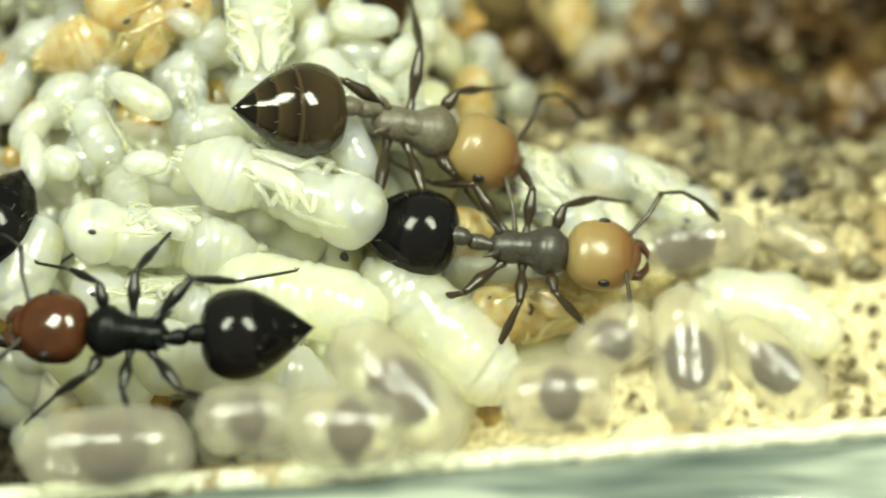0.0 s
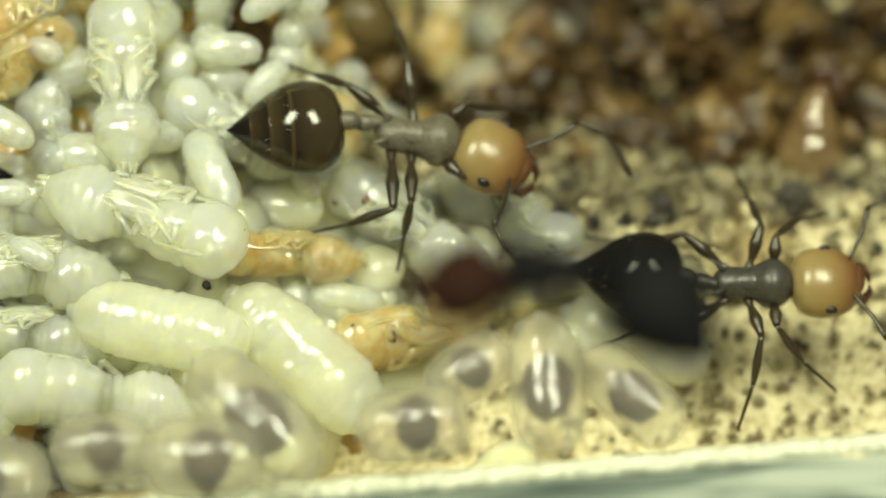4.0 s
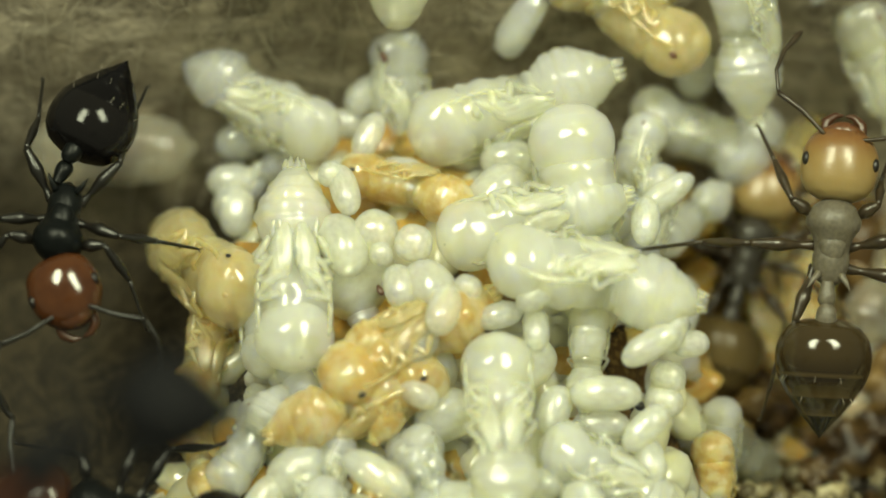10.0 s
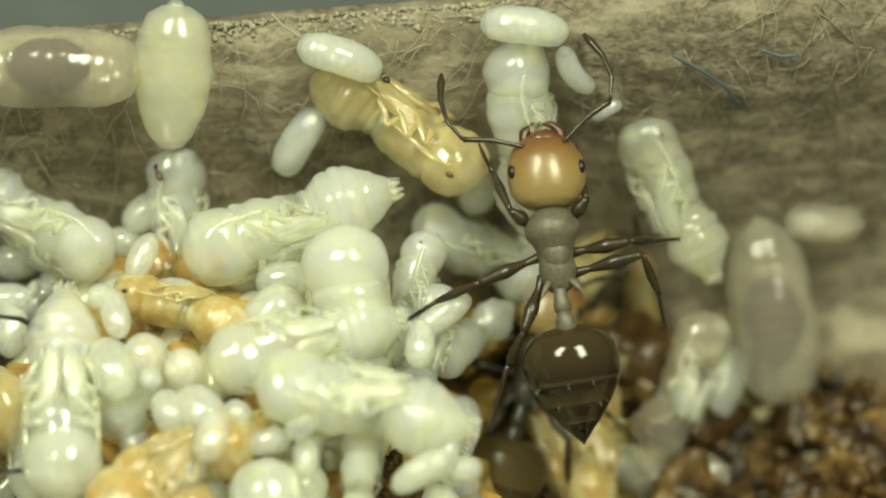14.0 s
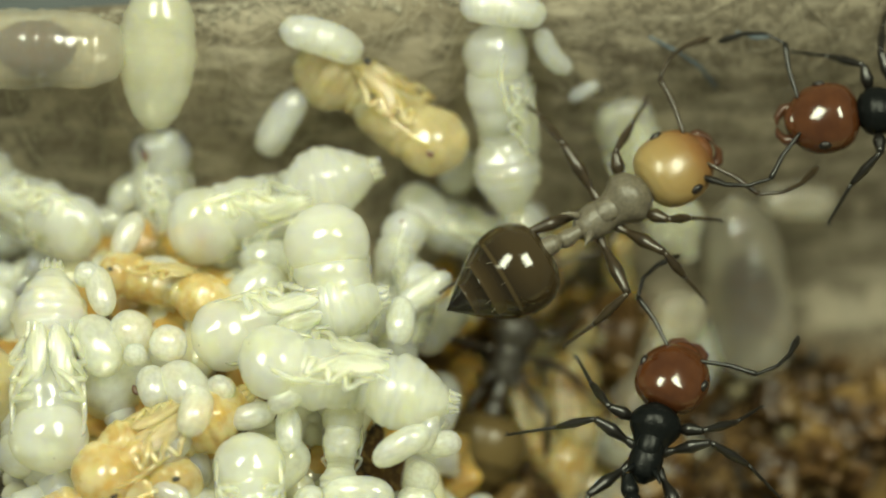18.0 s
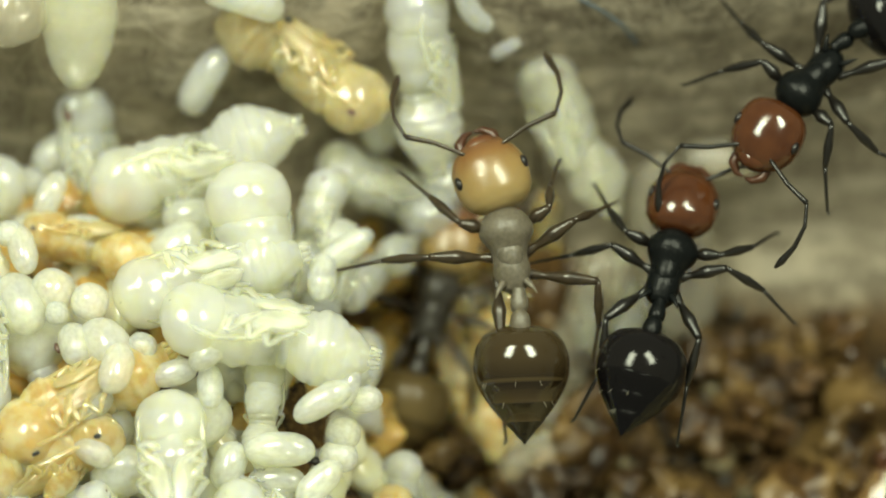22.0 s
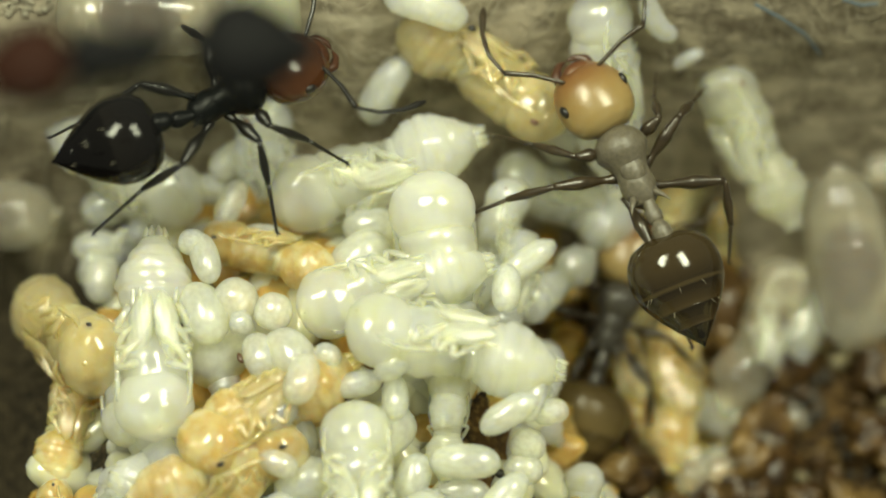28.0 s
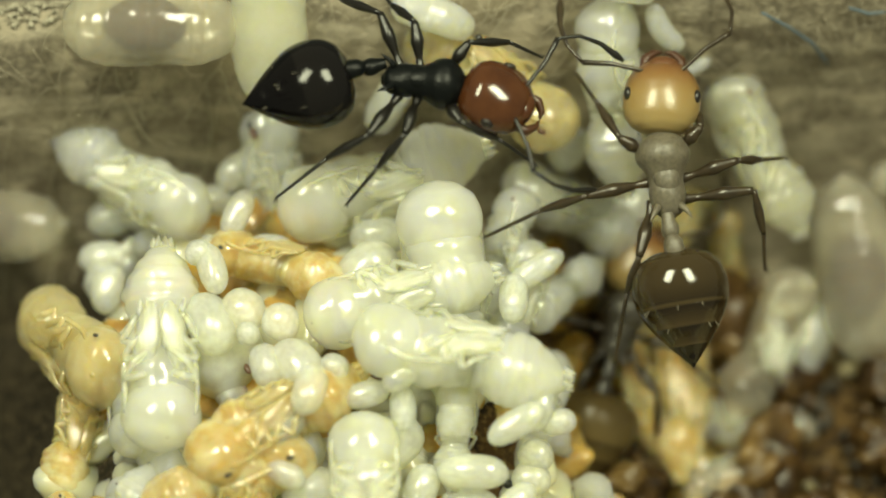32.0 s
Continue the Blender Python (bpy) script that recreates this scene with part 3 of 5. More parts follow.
place_all(build_pupa("pupa", WHITE, WHITE_LEG, 23, EYE_BROWN, 0.35), [
    (-4.08, -4.76, 1.76, 69.36, 60, -1.98, 0.49), (-0.24, -2.13, 1.08, 152.85, -60, -35.95, 0.66), (-5.07, -0.4, 0.28, -137.04, 60, 5.57, 0.46),
    (-3.77, -2.32, 1.45, 108.45, 40, 5.8, 0.49), (-2.49, -6.62, 1.65, 130.59, 120, -1.75, 0.37), (-0.96, -4.18, 1.6, 174.41, 80, -11.88, 0.37),
    (-0.87, -4.66, 1.77, 129.25, 30, -6.75, 0.54), (-2.83, -4.89, 1.7, -53.71, 90, 0.28, 0.65), (-4.71, -2.92, 1.43, -76.79, 60, -9.16, 0.63),
    (-5.1, -4.22, 1.38, 78.92, 60, -0.86, 0.49), (-4.26, -5.1, 1.74, 102.2, 20, -0.36, 0.62), (-2.95, -4.81, 1.85, 95.15, 120, -0.74, 0.58),
    (-1.03, -5, 1.67, -79.27, 70, 0.64, 0.65), (1.74, -5.95, 0.89, 144.53, -70, 1.17, 0.9), (0.05, -2.5, 0.47, 137.29, 30, -31.04, 0.59),
    (-5.27, -6.63, 1.19, 55.39, 80, -13.37, 0.43), (-1.57, -7.98, 1.4, 51.68, 100, -5.72, 0.38), (-4.28, -3.84, 1.64, 118.49, 100, 4.37, 0.73),
    (-0.3, -0.54, 1.05, 74.12, 70, -5.61, 0.72), (-0.1, -1.14, 0.91, 73.56, 40, -13.03, 0.66),
], "plump milky pupa lying on its side in the heap", "pupa", "white pupae")
place_all(build_pupa("pupa", WHITE, WHITE_LEG, 37, EYE, 0.05), [
    (1.5, -5.83, 1.16, 140.14, 10, 4.16, 0.94), (2.95, -5.6, 0.66, -30.94, -40, -5.41, 0.87), (-2.77, -4.97, 1.9, -84.9, 90, 0.74, 0.39),
    (-3.43, -4.18, 1.6, -19.65, 80, -1.27, 0.38), (-3.14, 0.99, 0.89, 95.16, 60, -38.95, 0.42), (-1.85, -5.08, 1.99, -118.9, 150, -0.48, 0.37),
], "white pupa with a dark eye spot beside the heap", "pupa", "white pupae")
place_all(build_pupa("pupa", PUPA_CLEAR, WHITE_LEG, 47, EYE_BROWN, 0.2), [
    (3.03, 1.02, 0.53, 119.08, -60, -25.34, 0.96), (0.87, -3.77, -0.23, 168.93, 120, -37.63, 0.73),
], "clear pale pupa beside the felted bank", "pupa", "white pupae")
# these two lie in shade, imitated by the duller LARVA_CLEAR skin
place_all(build_pupa("pupa", LARVA_CLEAR, WHITE_LEG, 48, EYE_BROWN, 0.2), [
    (3.17, -1.05, -1.04, 65.6, 50, -7.81, 0.91), (2.72, -2.77, -1.37, -151.01, 150, -5.59, 0.63),
], "glassy pupa low in the trough, its shade put into a greyer skin", "pupa", "white pupae")
place_all(build_pupa("pupa", YELLOW, AMBER_LIMB, 41, EYE), [
    (-3.16, -3.21, 2.05, -148.23, 20, 0.05, 1.01), (-3.67, -3.87, 1.89, 20.3, 90, -2.36, 0.97), (-3.12, -3.04, 2.14, 20.12, 0, -0.85, 0.7),
    (-3.16, -0.91, 1.45, 158.52, 60, 13.46, 0.79), (-3.5, -3.59, 1.79, -154.47, 40, 1.13, 0.62), (-5.67, -2.83, 0.78, 79.17, 30, -2.45, 0.75),
    (-3.19, -3.76, 1.91, 61.42, 60, -0.21, 0.57), (-5.68, -4.39, 1.18, 105.03, 80, 19.95, 0.59), (1.59, -7.22, 1.01, -161.76, -60, -9.23, 0.93),
    (0.05, -6.4, 1.47, -178.8, 60, -13.44, 0.78), (2.7, 0.33, -1.43, -85.25, 60, 35.92, 0.54), (2.02, -1.85, -1.09, 89.41, 40, -5.68, 0.83),
    (1.46, -1.76, -1.04, 107.7, 30, -10.91, 0.65), (0.74, -4.46, 0.31, 96.68, 170, -28.3, 0.62),
], "amber-yellow ripening pupa under the white brood", "pupa", "amber pupae")
place_all(build_pupa("pupa", PALE_YELLOW, AMBER_LIMB, 43, EYE_BROWN), [
    (-0.44, 1.43, 1.69, -33.72, -40, 8.68, 1.09), (-3.95, -4.04, 1.78, 164.42, 50, 2.84, 0.34), (-4.54, -1.32, 1.16, 110.26, 70, 21.63, 0.51),
    (2.75, -6.72, 0.63, -179.43, 80, -14.01, 0.41), (2.06, -0.8, -1.14, 29.39, 160, -13.81, 0.52), (2.13, 0.66, -0.89, -126.48, 40, -12.37, 0.77),
    (1.8, -0.72, -1.09, -147.2, 120, -8.8, 0.54),
], "pale amber pupa with folded legs beside the heap", "pupa", "amber pupae")
place_all(build_pupa("pupa", WHITE, WHITE_LEG, 29, EYE, 0.5), [
    (-3.24, -6.81, 2.09, 175.02, 55.0, -8.02, 1.03), (-3.29, -7.53, 1.71, 173.09, 60.0, -5.1, 0.93), (-3.31, 0.52, 0.63, 88.1, 40.0, -21.5, 0.9),
], "milky pupa with dark eyes and splayed glassy legs", "pupa", "white pupae")
place_all(build_pupa("pupa", PALE_YELLOW, AMBER_LIMB, 49, EYE, 0.1), [
    (-5.63, -1.85, 1.09, -51.83, 62, -42.99, 1.15),
], "golden ripe pupa with a black eye beside the white brood", "pupa", "amber pupae")
place_all(build_pupa("pupa", CREAM, WHITE_LEG, 31, None, 0.05), [
    (-0.9, -3.23, 1.86, 87.52, 175, -12.05, 0.59), (-4.84, -2.62, 1.65, -90.77, 160, -3.11, 0.76),
], "yellowish cream pupa wedged upright in the heap", "pupa", "white pupae")
place_all(build_larva("larva", LARVA_CLEAR, 65, 14, 0.52, gut=0.34), [
    (-3.66, -10.12, 3.9, -176.96, 0, -0, 1.04), (-0.22, -9.35, 3.9, 133.03, 0, -0, 1.02), (3.28, -8.89, 3.8, 94.38, 0, -0, 0.89),
    (4.3, -8.92, 3.5, 136.39, 0, -0, 0.78),
], "long glassy larva with a dark gut lying along the rim", "larva", "clear larvae")
place_all(build_larva("larva", CREAM, 51, 12, 0.43, 15, groove=0.06), [
    (-1.45, -7.53, 2.02, 167.18, 0, -1.26, 1.14), (0.31, -7.77, 1.52, 139.61, 0, -10.61, 1.22), (4.5, -7.19, 0.55, 158.19, 0, -2.94, 0.98),
    (0.86, -6.86, 1.15, -5.95, 0, 11.91, 0.44), (4.17, -7.07, 0.51, 16.04, 0, 1.57, 0.82),
], "plump creamy ringed larva", "larva", "larvae")
place_all(build_larva("larva", WHITE, 53, 70, 0.42), [
    (-1.16, 2.01, 2.63, -14.15, 0, 13.38, 0.56), (-1.73, 1.32, 1.44, 51.04, 0, -38.9, 0.52), (1.12, 2.36, 2.8, -5.31, 0, 5.51, 0.56),
    (1.72, 2, 2.12, -47.25, 90, 37, 0.37), (2.15, 1.73, 1.55, 23.61, 0, -20.11, 0.22), (-1.86, 1.22, 1.2, -142.54, 0, 31.46, 0.21),
    (0.34, -2.06, 0.31, 79.9, 30, 30.9, 0.61), (-0.86, -5.52, 2.22, 113.97, 0, 6.86, 0.63),
], "small curved pale larva", "larva", "larvae")
place_all(build_larva("larva", LARVA_CLEAR, 57, 12, 0.46, gut=0.36), [
    (-4.7, 1.79, 2.78, 0.3, 0, 2.92, 1.11), (4.37, -0.05, -1.08, 99.19, 0, -22, 1.2), (-6.97, 0.15, 0.02, 0.73, 0, -1.33, 1.05),
    (3.47, -6.31, 0.62, 10.14, 0, -5.02, 0.84),
], "glassy larva with a purplish dark gut", "larva", "clear larvae")
place_all(build_larva("larva", LARVA_CLEAR, 59, 16, 0.70, gut=0.30), [
    (-2.02, -9.71, 3.9, -176.53, 0, 0, 0.61), (-0.81, -9.88, 4, 177.39, 0, 0, 0.74), (1.69, -9.42, 3.9, -173.87, 0, 0, 0.68),
    (2.36, -8.67, 3.7, -144.92, 0, 0, 0.56),
], "glassy larva with a dark gut against the rim", "larva", "clear larvae")
place_all(build_larva("larva", LARVA_CLEAR, 63, 10, 0.50), [
    (5.02, 1.02, -0.58, -0.33, 0, 5.82, 0.5), (3.45, -1.92, -1.7, -27.65, 0, 0.06, 0.41), (4.92, -6.14, 0.2, -31.56, 0, 0.41, 0.58),
], "pale clear larva lying on the trough floor", "larva", "clear larvae")
place_all(build_larva("larva", PUPA_CLEAR, 67, 14, 0.53, groove=0.012, tail=0.72), [
    (-3.24, 1.73, 2.6, 86.68, 0, -33.95, 0.92),
], "smooth plump larva leaning on the felted bank", "larva", "larvae")
place_all(build_larva("larva", CREAM, 61, 24, 0.56, groove=0.015), [
    (-4, -8.31, 1.9, 141.36, 0, -6.55, 0.88), (-4.9, -7.07, 1.82, 70.59, 0, -6.04, 0.71), (2.57, -2, -1.59, -27.25, 0, 1.21, 0.49),
    (0.94, -3.61, -0.36, -36.22, 0, 31.17, 0.56), (3.67, -0.87, -1.6, -112.43, 0, -0.01, 0.62),
], "blunt milky grub resting on the trough floor", "larva", "larvae")


def capsule():
    xs = [-0.5 * math.cos(math.pi * i / 16) for i in range(17)]
    cs = [(x, 0.10 * x * x, 0) for x in xs]
    return rings(cs, [max(0.02, 0.5 * (1 - abs(2 * x) ** 2.7) ** 0.5) for x in xs], 18)


def eggs(rows, label, group):
    """Eggs: x, y, z, heading, length and girth."""
    for x, y, z, yaw, ln, girth in rows:
        if (label, round(girth, 1)) not in EGG_SHAPES:
            EGG_SHAPES[label, round(girth, 1)] = mesh("egg", *capsule(), EGG)
        ob = tagged(new("egg", EGG_SHAPES[label, round(girth, 1)]), label, "egg", group)
        ob.matrix_basis = mm_pose(x, y, z, 0, -6, yaw) @ Matrix.Diagonal((ln, girth, girth, 1))


EGG_SHAPES = {}
eggs([
    (-3.64, -0.24, 1.5, 66.5, 0.67, 0.34), (-3.22, -0.65, 1.4, -5.6, 0.59, 0.34), (-3.91, -1.22, 2.2, -74.2, 0.7, 0.36),
    (-4.08, -1.01, 2.2, 0.2, 0.33, 0.33), (-3.92, -1.91, 2.1, -64.7, 0.85, 0.59), (-3.53, -1.74, 2.1, -29.3, 0.56, 0.56),
    (-3.45, -2.1, 2.3, 0.2, 0.29, 0.29), (-3.05, -1.92, 2.2, -18, 0.47, 0.47), (-3.21, -2.49, 2.2, -75.1, 0.58, 0.43),
    (-2.83, -2.5, 2.2, -48.6, 0.79, 0.59), (-2.38, -2.53, 2.3, -24.9, 0.37, 0.31), (-2.68, -2.92, 2.55, -104.9, 0.67, 0.41),
    (-2.98, -3.3, 2.25, 42.5, 0.56, 0.36), (-1.99, -2.86, 2.2, 13.9, 0.58, 0.33), (-1.56, -2.73, 2.55, 33.9, 0.53, 0.33),
    (-1.54, -3.03, 2.2, -86, 0.6, 0.33), (-0.15, -3.3, 2.4, 31, 0.81, 0.36), (0.15, -3.06, 2.2, 70.7, 0.56, 0.31),
    (0.37, -3.15, 2, 9.4, 0.45, 0.33), (0.1, -0.96, 1.4, 35, 0.85, 0.34),
], "small glossy cream-white egg stuck to the heap", "eggs")
eggs([
    (-0.17, -1.5, 1.9, -92.8, 0.65, 0.37), (0.1, -3.48, 1.7, -11.4, 0.44, 0.4), (0.04, -3.76, 1.6, -8.4, 0.49, 0.4),
    (-0.68, -3.78, 1.95, -2.2, 0.88, 0.44), (-0.2, -4.2, 1.9, 44.6, 0.73, 0.37), (-0.13, -4.55, 1.7, -74.2, 0.64, 0.36),
    (-0.73, -4.06, 1.6, -2.7, 0.73, 0.36), (-3.47, -4.98, 2.4, -33.7, 0.97, 0.43), (-4.83, -5.68, 1.9, -84.7, 0.81, 0.33),
    (0.28, -5.32, 1.4, -58.5, 0.63, 0.3), (-2.97, -3.88, 2.2, -29.1, 0.53, 0.33), (-4.48, -5.69, 1.9, -25.9, 0.51, 0.43),
    (-0.44, -4.65, 1.7, -35.4, 0.52, 0.29), (-3.05, -6.73, 2.5, -29.6, 0.66, 0.33), (-3.39, -5.84, 2.3, -0.1, 0.59, 0.33),
], "glossy white egg among the near pupae", "eggs")
eggs([
    (-5.39, -0.4, 0.34, 0, 0.64, 0.43), (-5.42, -0.68, 0.35, 71.12, 0.57, 0.39), (-4.85, 0.15, 0.34, -21.17, 0.79, 0.43),
    (-3.68, 0.67, 0.63, 41.76, 0.64, 0.43), (-3.97, 0.34, 0.46, 0, 0.5, 0.39), (0.56, 1.06, 0.43, 61.52, 0.64, 0.5),
    (1.34, 0.61, -0.62, 51.74, 0.86, 0.71), (-4.55, 0, 0.52, -41.76, 0.64, 0.43), (-2.93, -3.39, 1.66, 0, 0.86, 0.71),
    (-2.65, -4.01, 1.76, 21.17, 0.79, 0.64), (-3.79, -2.14, 1.52, 61.52, 1.07, 0.93), (-1.66, -3.34, 1.74, 41.76, 0.79, 0.64),
    (-1.32, -3.92, 1.72, 71.12, 0.64, 0.43), (-4.46, -4.72, 1.67, 41.76, 0.86, 0.64), (-4.87, -5.09, 1.68, 51.74, 0.79, 0.43),
], "small pale egg in the hollow of the heap", "eggs")
eggs([
    (-2.5, -5.21, 1.85, 0, 0.86, 0.64), (-1.53, -4.91, 1.83, 0, 0.64, 0.43), (-0.91, -4.99, 1.85, -71.12, 0.86, 0.36),
    (-0.48, -4.68, 1.56, -75.87, 0.79, 0.29), (-1.87, -0.47, 1.33, 0, 0.71, 0.5), (-2.01, -1, 1.52, 41.76, 0.86, 0.64),
    (-4.01, -0.57, 1.09, 61.52, 0.43, 0.32), (-5.31, -0.91, 0.54, 80.59, 0.64, 0.43), (-5.31, 0.22, 0.12, 10.63, 0.64, 0.5),
], "small pale egg in the hollow of the heap", "eggs")


def heap_fill():
    """The small brood packed under the pupae: too many to count."""
    rng = random.Random(8)
    for name, count, lift, mat, label in (("brood_heap", 420, -0.20, HEAP, "dense heap of pale cream brood"), ("amber_heap", 300, -0.34, TAN, "tan brood skins packed under the heap")):
        pieces = []
        while len(pieces) < count:
            x, y = rng.uniform(-9, 3.5), rng.uniform(-9.0, 0.8)
            if ground_height(x, y) < 0.5 or y - 0.085 * x > 0.4:
                continue
            if mat is HEAP and y > -4.4 - 0.6 * (x < -2.4) and rng.random() < 0.35 + 0.3 * (x < -2.4):
                continue
            r = rng.uniform(0.20, 0.36) * (1.35 if y < -4.6 and mat is HEAP else 1.0)
            turn = Euler((rng.uniform(-0.6, 0.6), rng.uniform(-0.6, 0.6), rng.uniform(0, 6.3))).to_matrix().to_4x4()
            m = Matrix.Translation((x, y, ground_height(x, y) + lift + (0.14 if mat is TAN and x < -2.4 and y > -5 else 0) + rng.uniform(-0.15, 0.05))) @ turn
            pieces.append(shifted(ball(r * rng.uniform(1.2, 2.1), r, r * 0.8, 8, 10, 0.3, rng.random()), m=m))
        for _ in range(90 if mat is TAN else 0):
            x, y, r = rng.uniform(0.2, 2.9), rng.uniform(-3.6, 0.2), rng.uniform(0.14, 0.30)
            turn = Euler((rng.uniform(-0.6, 0.6), rng.uniform(-0.6, 0.6), rng.uniform(0, 6.3))).to_matrix().to_4x4()
            pieces.append(shifted(ball(r * rng.uniform(1.2, 2.1), r, r * 0.6, 8, 10, 0.4, rng.random()), m=Matrix.Translation((x, y, ground_height(x, y) - 0.02)) @ turn))
        tagged(new(name, mesh(name, *joined(*pieces), mat)), label, "brood heap", kind="stuff")


def crumb_mesh(mat, seed):
    """A ragged chewed crumb."""
    rng = random.Random(seed)
    v, f = ball(0.2, 0.2 * rng.uniform(0.6, 1.0), 0.2 * rng.uniform(0.5, 0.9), 18, 24)
    off = Vector((seed * 3.7, 0, 0))
    v = [tuple(Vector(p) * (1 + 0.8 * noise.noise(Vector(p) * 5 + off) + 0.55 * noise.noise(Vector(p) * 13 + off) + 0.3 * noise.noise(Vector(p) * 30 + off))) for p in v]
    return mesh("crumb", v, f, mat, seed % 3 != 0)


def debris():
    """Chewed crumbs over the trough floor: the largest are things, the rest a litter."""
    rng = random.Random(15)
    for mat, label in ((CRUMB, "cream crumb of chewed debris"), (CRUMB_BROWN, "rusty brown crumb of debris"), (CRUMB_DARK, "dark grey grain of debris")):
        shapes = [crumb_mesh(mat, 100 + i) for i in range(8)]
        for _ in range({CRUMB: 220, CRUMB_BROWN: 150}.get(mat, 30)):
            x, y = rng.uniform(1.2, 9.0), rng.uniform(-6.4, 0.2)
            if ground_height(x, y) > 0.6 or y > 0.3 - 0.26 * (x - 1) or (mat is CRUMB_DARK and y > -4.6) or (mat is CRUMB and y > -4.2 and rng.random() < (0.45 if y < -3.0 else 0.96)) or (mat is CRUMB_BROWN and y < -4.0):
                continue
            k = 1.2 + 2.2 * rng.random() ** 2 if mat is CRUMB_BROWN else rng.uniform(0.5, 1.2)
            ob = tagged(new("crumb", rng.choice(shapes)), label, "crumb", "floor crumbs")
            ob.matrix_basis = scaled(x, y, ground_height(x, y) - 0.06 + 0.10 * k, k, rng.uniform(0, 360), rng.uniform(0, 360), rng.uniform(0, 360))
    for mat, name, count, label, lo in ((CRUMB, "litter_cream", 1700, "fine cream crumbs strewn on the trough floor", -8.6), (CRUMB_BROWN, "litter_brown", 260, "fine rusty crumbs strewn on the trough floor", -4.2), (CRUMB_DARK, "litter_dark", 500, "fine dark grains on the trough floor", -7.2)):
        got = []
        while len(got) < count:
            x, y = rng.uniform(0.6, 11.0), rng.uniform(lo, 0.6)
            if ground_height(x, y) > 0.8 or y > 0.5 - 0.26 * (x - 1) or (y < -5.3 and rng.random() < 0.6) or (mat is CRUMB and y > -4.2 and rng.random() < (0.6 if y < -3.0 else 0.97)):
                continue
            r = rng.uniform(0.03, 0.12) * (1.4 if y > -5 else 0.8)
            b = ball(r, r * rng.uniform(0.6, 1), r * rng.uniform(0.5, 0.9), 4, 6, 0.9, rng.random())
            turn = Euler((rng.uniform(0, 6), rng.uniform(0, 6), rng.uniform(0, 6))).to_matrix().to_4x4()
            got.append(shifted(b, m=Matrix.Translation((x, y, ground_height(x, y) - 0.10 + r * 0.7 + 0.05 * rng.random())) @ turn))
        tagged(new(name, mesh(name, *joined(*got), mat)), label, "debris", kind="stuff")


def fibres():
    rng = random.Random(21)
    got = []
    for _ in range(300):
        x, w = rng.uniform(-8, 8.5), rng.uniform(0.5, 2.7)
        a, ln = rng.uniform(0, 6.3), rng.uniform(0.4, 1.3)
        pts, px, pw = [], x, w
        for k in range(6):
            pts.append((px, across(px, pw), ground_height(px, across(px, pw)) - 0.06 + 0.09 * rng.random() + (0.3 if pw > 1.6 and px > 3 else 0) * 0.9))
            px, pw = px + ln / 6 * math.cos(a), min(2.72, pw + ln / 6 * math.sin(a))
            a += rng.uniform(-0.6, 0.6)
        got.append(limb(pts, [0.006] * 6, 2, 5))
    tagged(new("felt_fibres", mesh("felt_fibres", *joined(*got), FIBRE)), "fine pale fibres matted on the grey bank", "fibres", kind="stuff")


def speck(x, y, z, r, mat, label):
    v, f = ball(r * 1.4, r, r * 0.7, 8, 10, 0.4, x)
    ob = tagged(new("speck", mesh("speck", v, f, mat)), label, "speck", "specks")
    ob.matrix_basis = mm_pose(x, y, z, 0, 0, x * 70)


def shed_shell(x, y, z, yaw):
    """An amber shed skin with a dark hooked tip, and the pinkish half shell it stands in."""
    root = tagged(new("shed_skin"), "amber shed insect skin with a dark hooked tip", "shed skin")
    root.matrix_basis = mm_pose(x, y, z, 0, -25, yaw)
    part("skin", mesh("skin", *turned([(-0.7, 0.10), (-0.5, 0.42), (0.0, 0.44), (0.5, 0.28), (0.85, 0.12), (0.95, 0.03)], 30, 22, 0.8, 1.0, bend=20, segments=4, depth=0.08, lump=0.25, seed=4), SHELL), root)
    part("hook", mesh("hook", *limb([(0.75, 0, -0.05), (1.0, 0.06, -0.02), (1.08, -0.08, 0), (0.98, -0.20, 0.02), (0.82, -0.26, 0.02), (0.66, -0.24, 0.05)], [0.07, 0.09, 0.08, 0.07, 0.10, 0.05], 4, 9), JAW), root)
    part("shell", mesh("shell", *shifted(turned([(-0.6, 0.05), (-0.4, 0.36), (0.0, 0.44), (0.4, 0.30), (0.6, 0.05)], 24, 20, 0.7, 1.0, lump=0.2, seed=9), -0.85, -0.12, 0.06), PINK), root, None, "pinkish clear shell")


def strand(points, r, mat, label):
    tagged(new("fibre", mesh("fibre", *limb([(x, y, ground_height(x, y) + 0.10 + 0.27 * smooth_step(1.45, 1.7, y - 0.085 * x) * smooth_step(1.0, 3.5, x)) for x, y in points], [r] * len(points), 4, 7), mat)), label, "fibre", "loose fibres")


def crust():
    """Pale grit along the upper edge of the bank."""
    rng = random.Random(33)
    got = []
    for _ in range(2200):
        x, w = rng.uniform(-8, 9), 2.78 - 0.28 * rng.random() ** 2
        r = rng.uniform(0.012, 0.042)
        turn = Euler((rng.uniform(0, 6), rng.uniform(0, 6), rng.uniform(0, 6))).to_matrix().to_4x4()
        y = across(x, w)
        got.append(shifted(ball(r, r * 0.8, r * 0.6, 4, 6, 0.9, rng.random()), m=Matrix.Translation((x, y, ground_height(x, y) - 0.115 + (0.28 if x > 3.5 else 0.0))) @ turn))
    tagged(new("edge_grit", mesh("edge_grit", *joined(*got), GRIT)), "pale grit along the edge of the grey bank", "grit", kind="stuff")


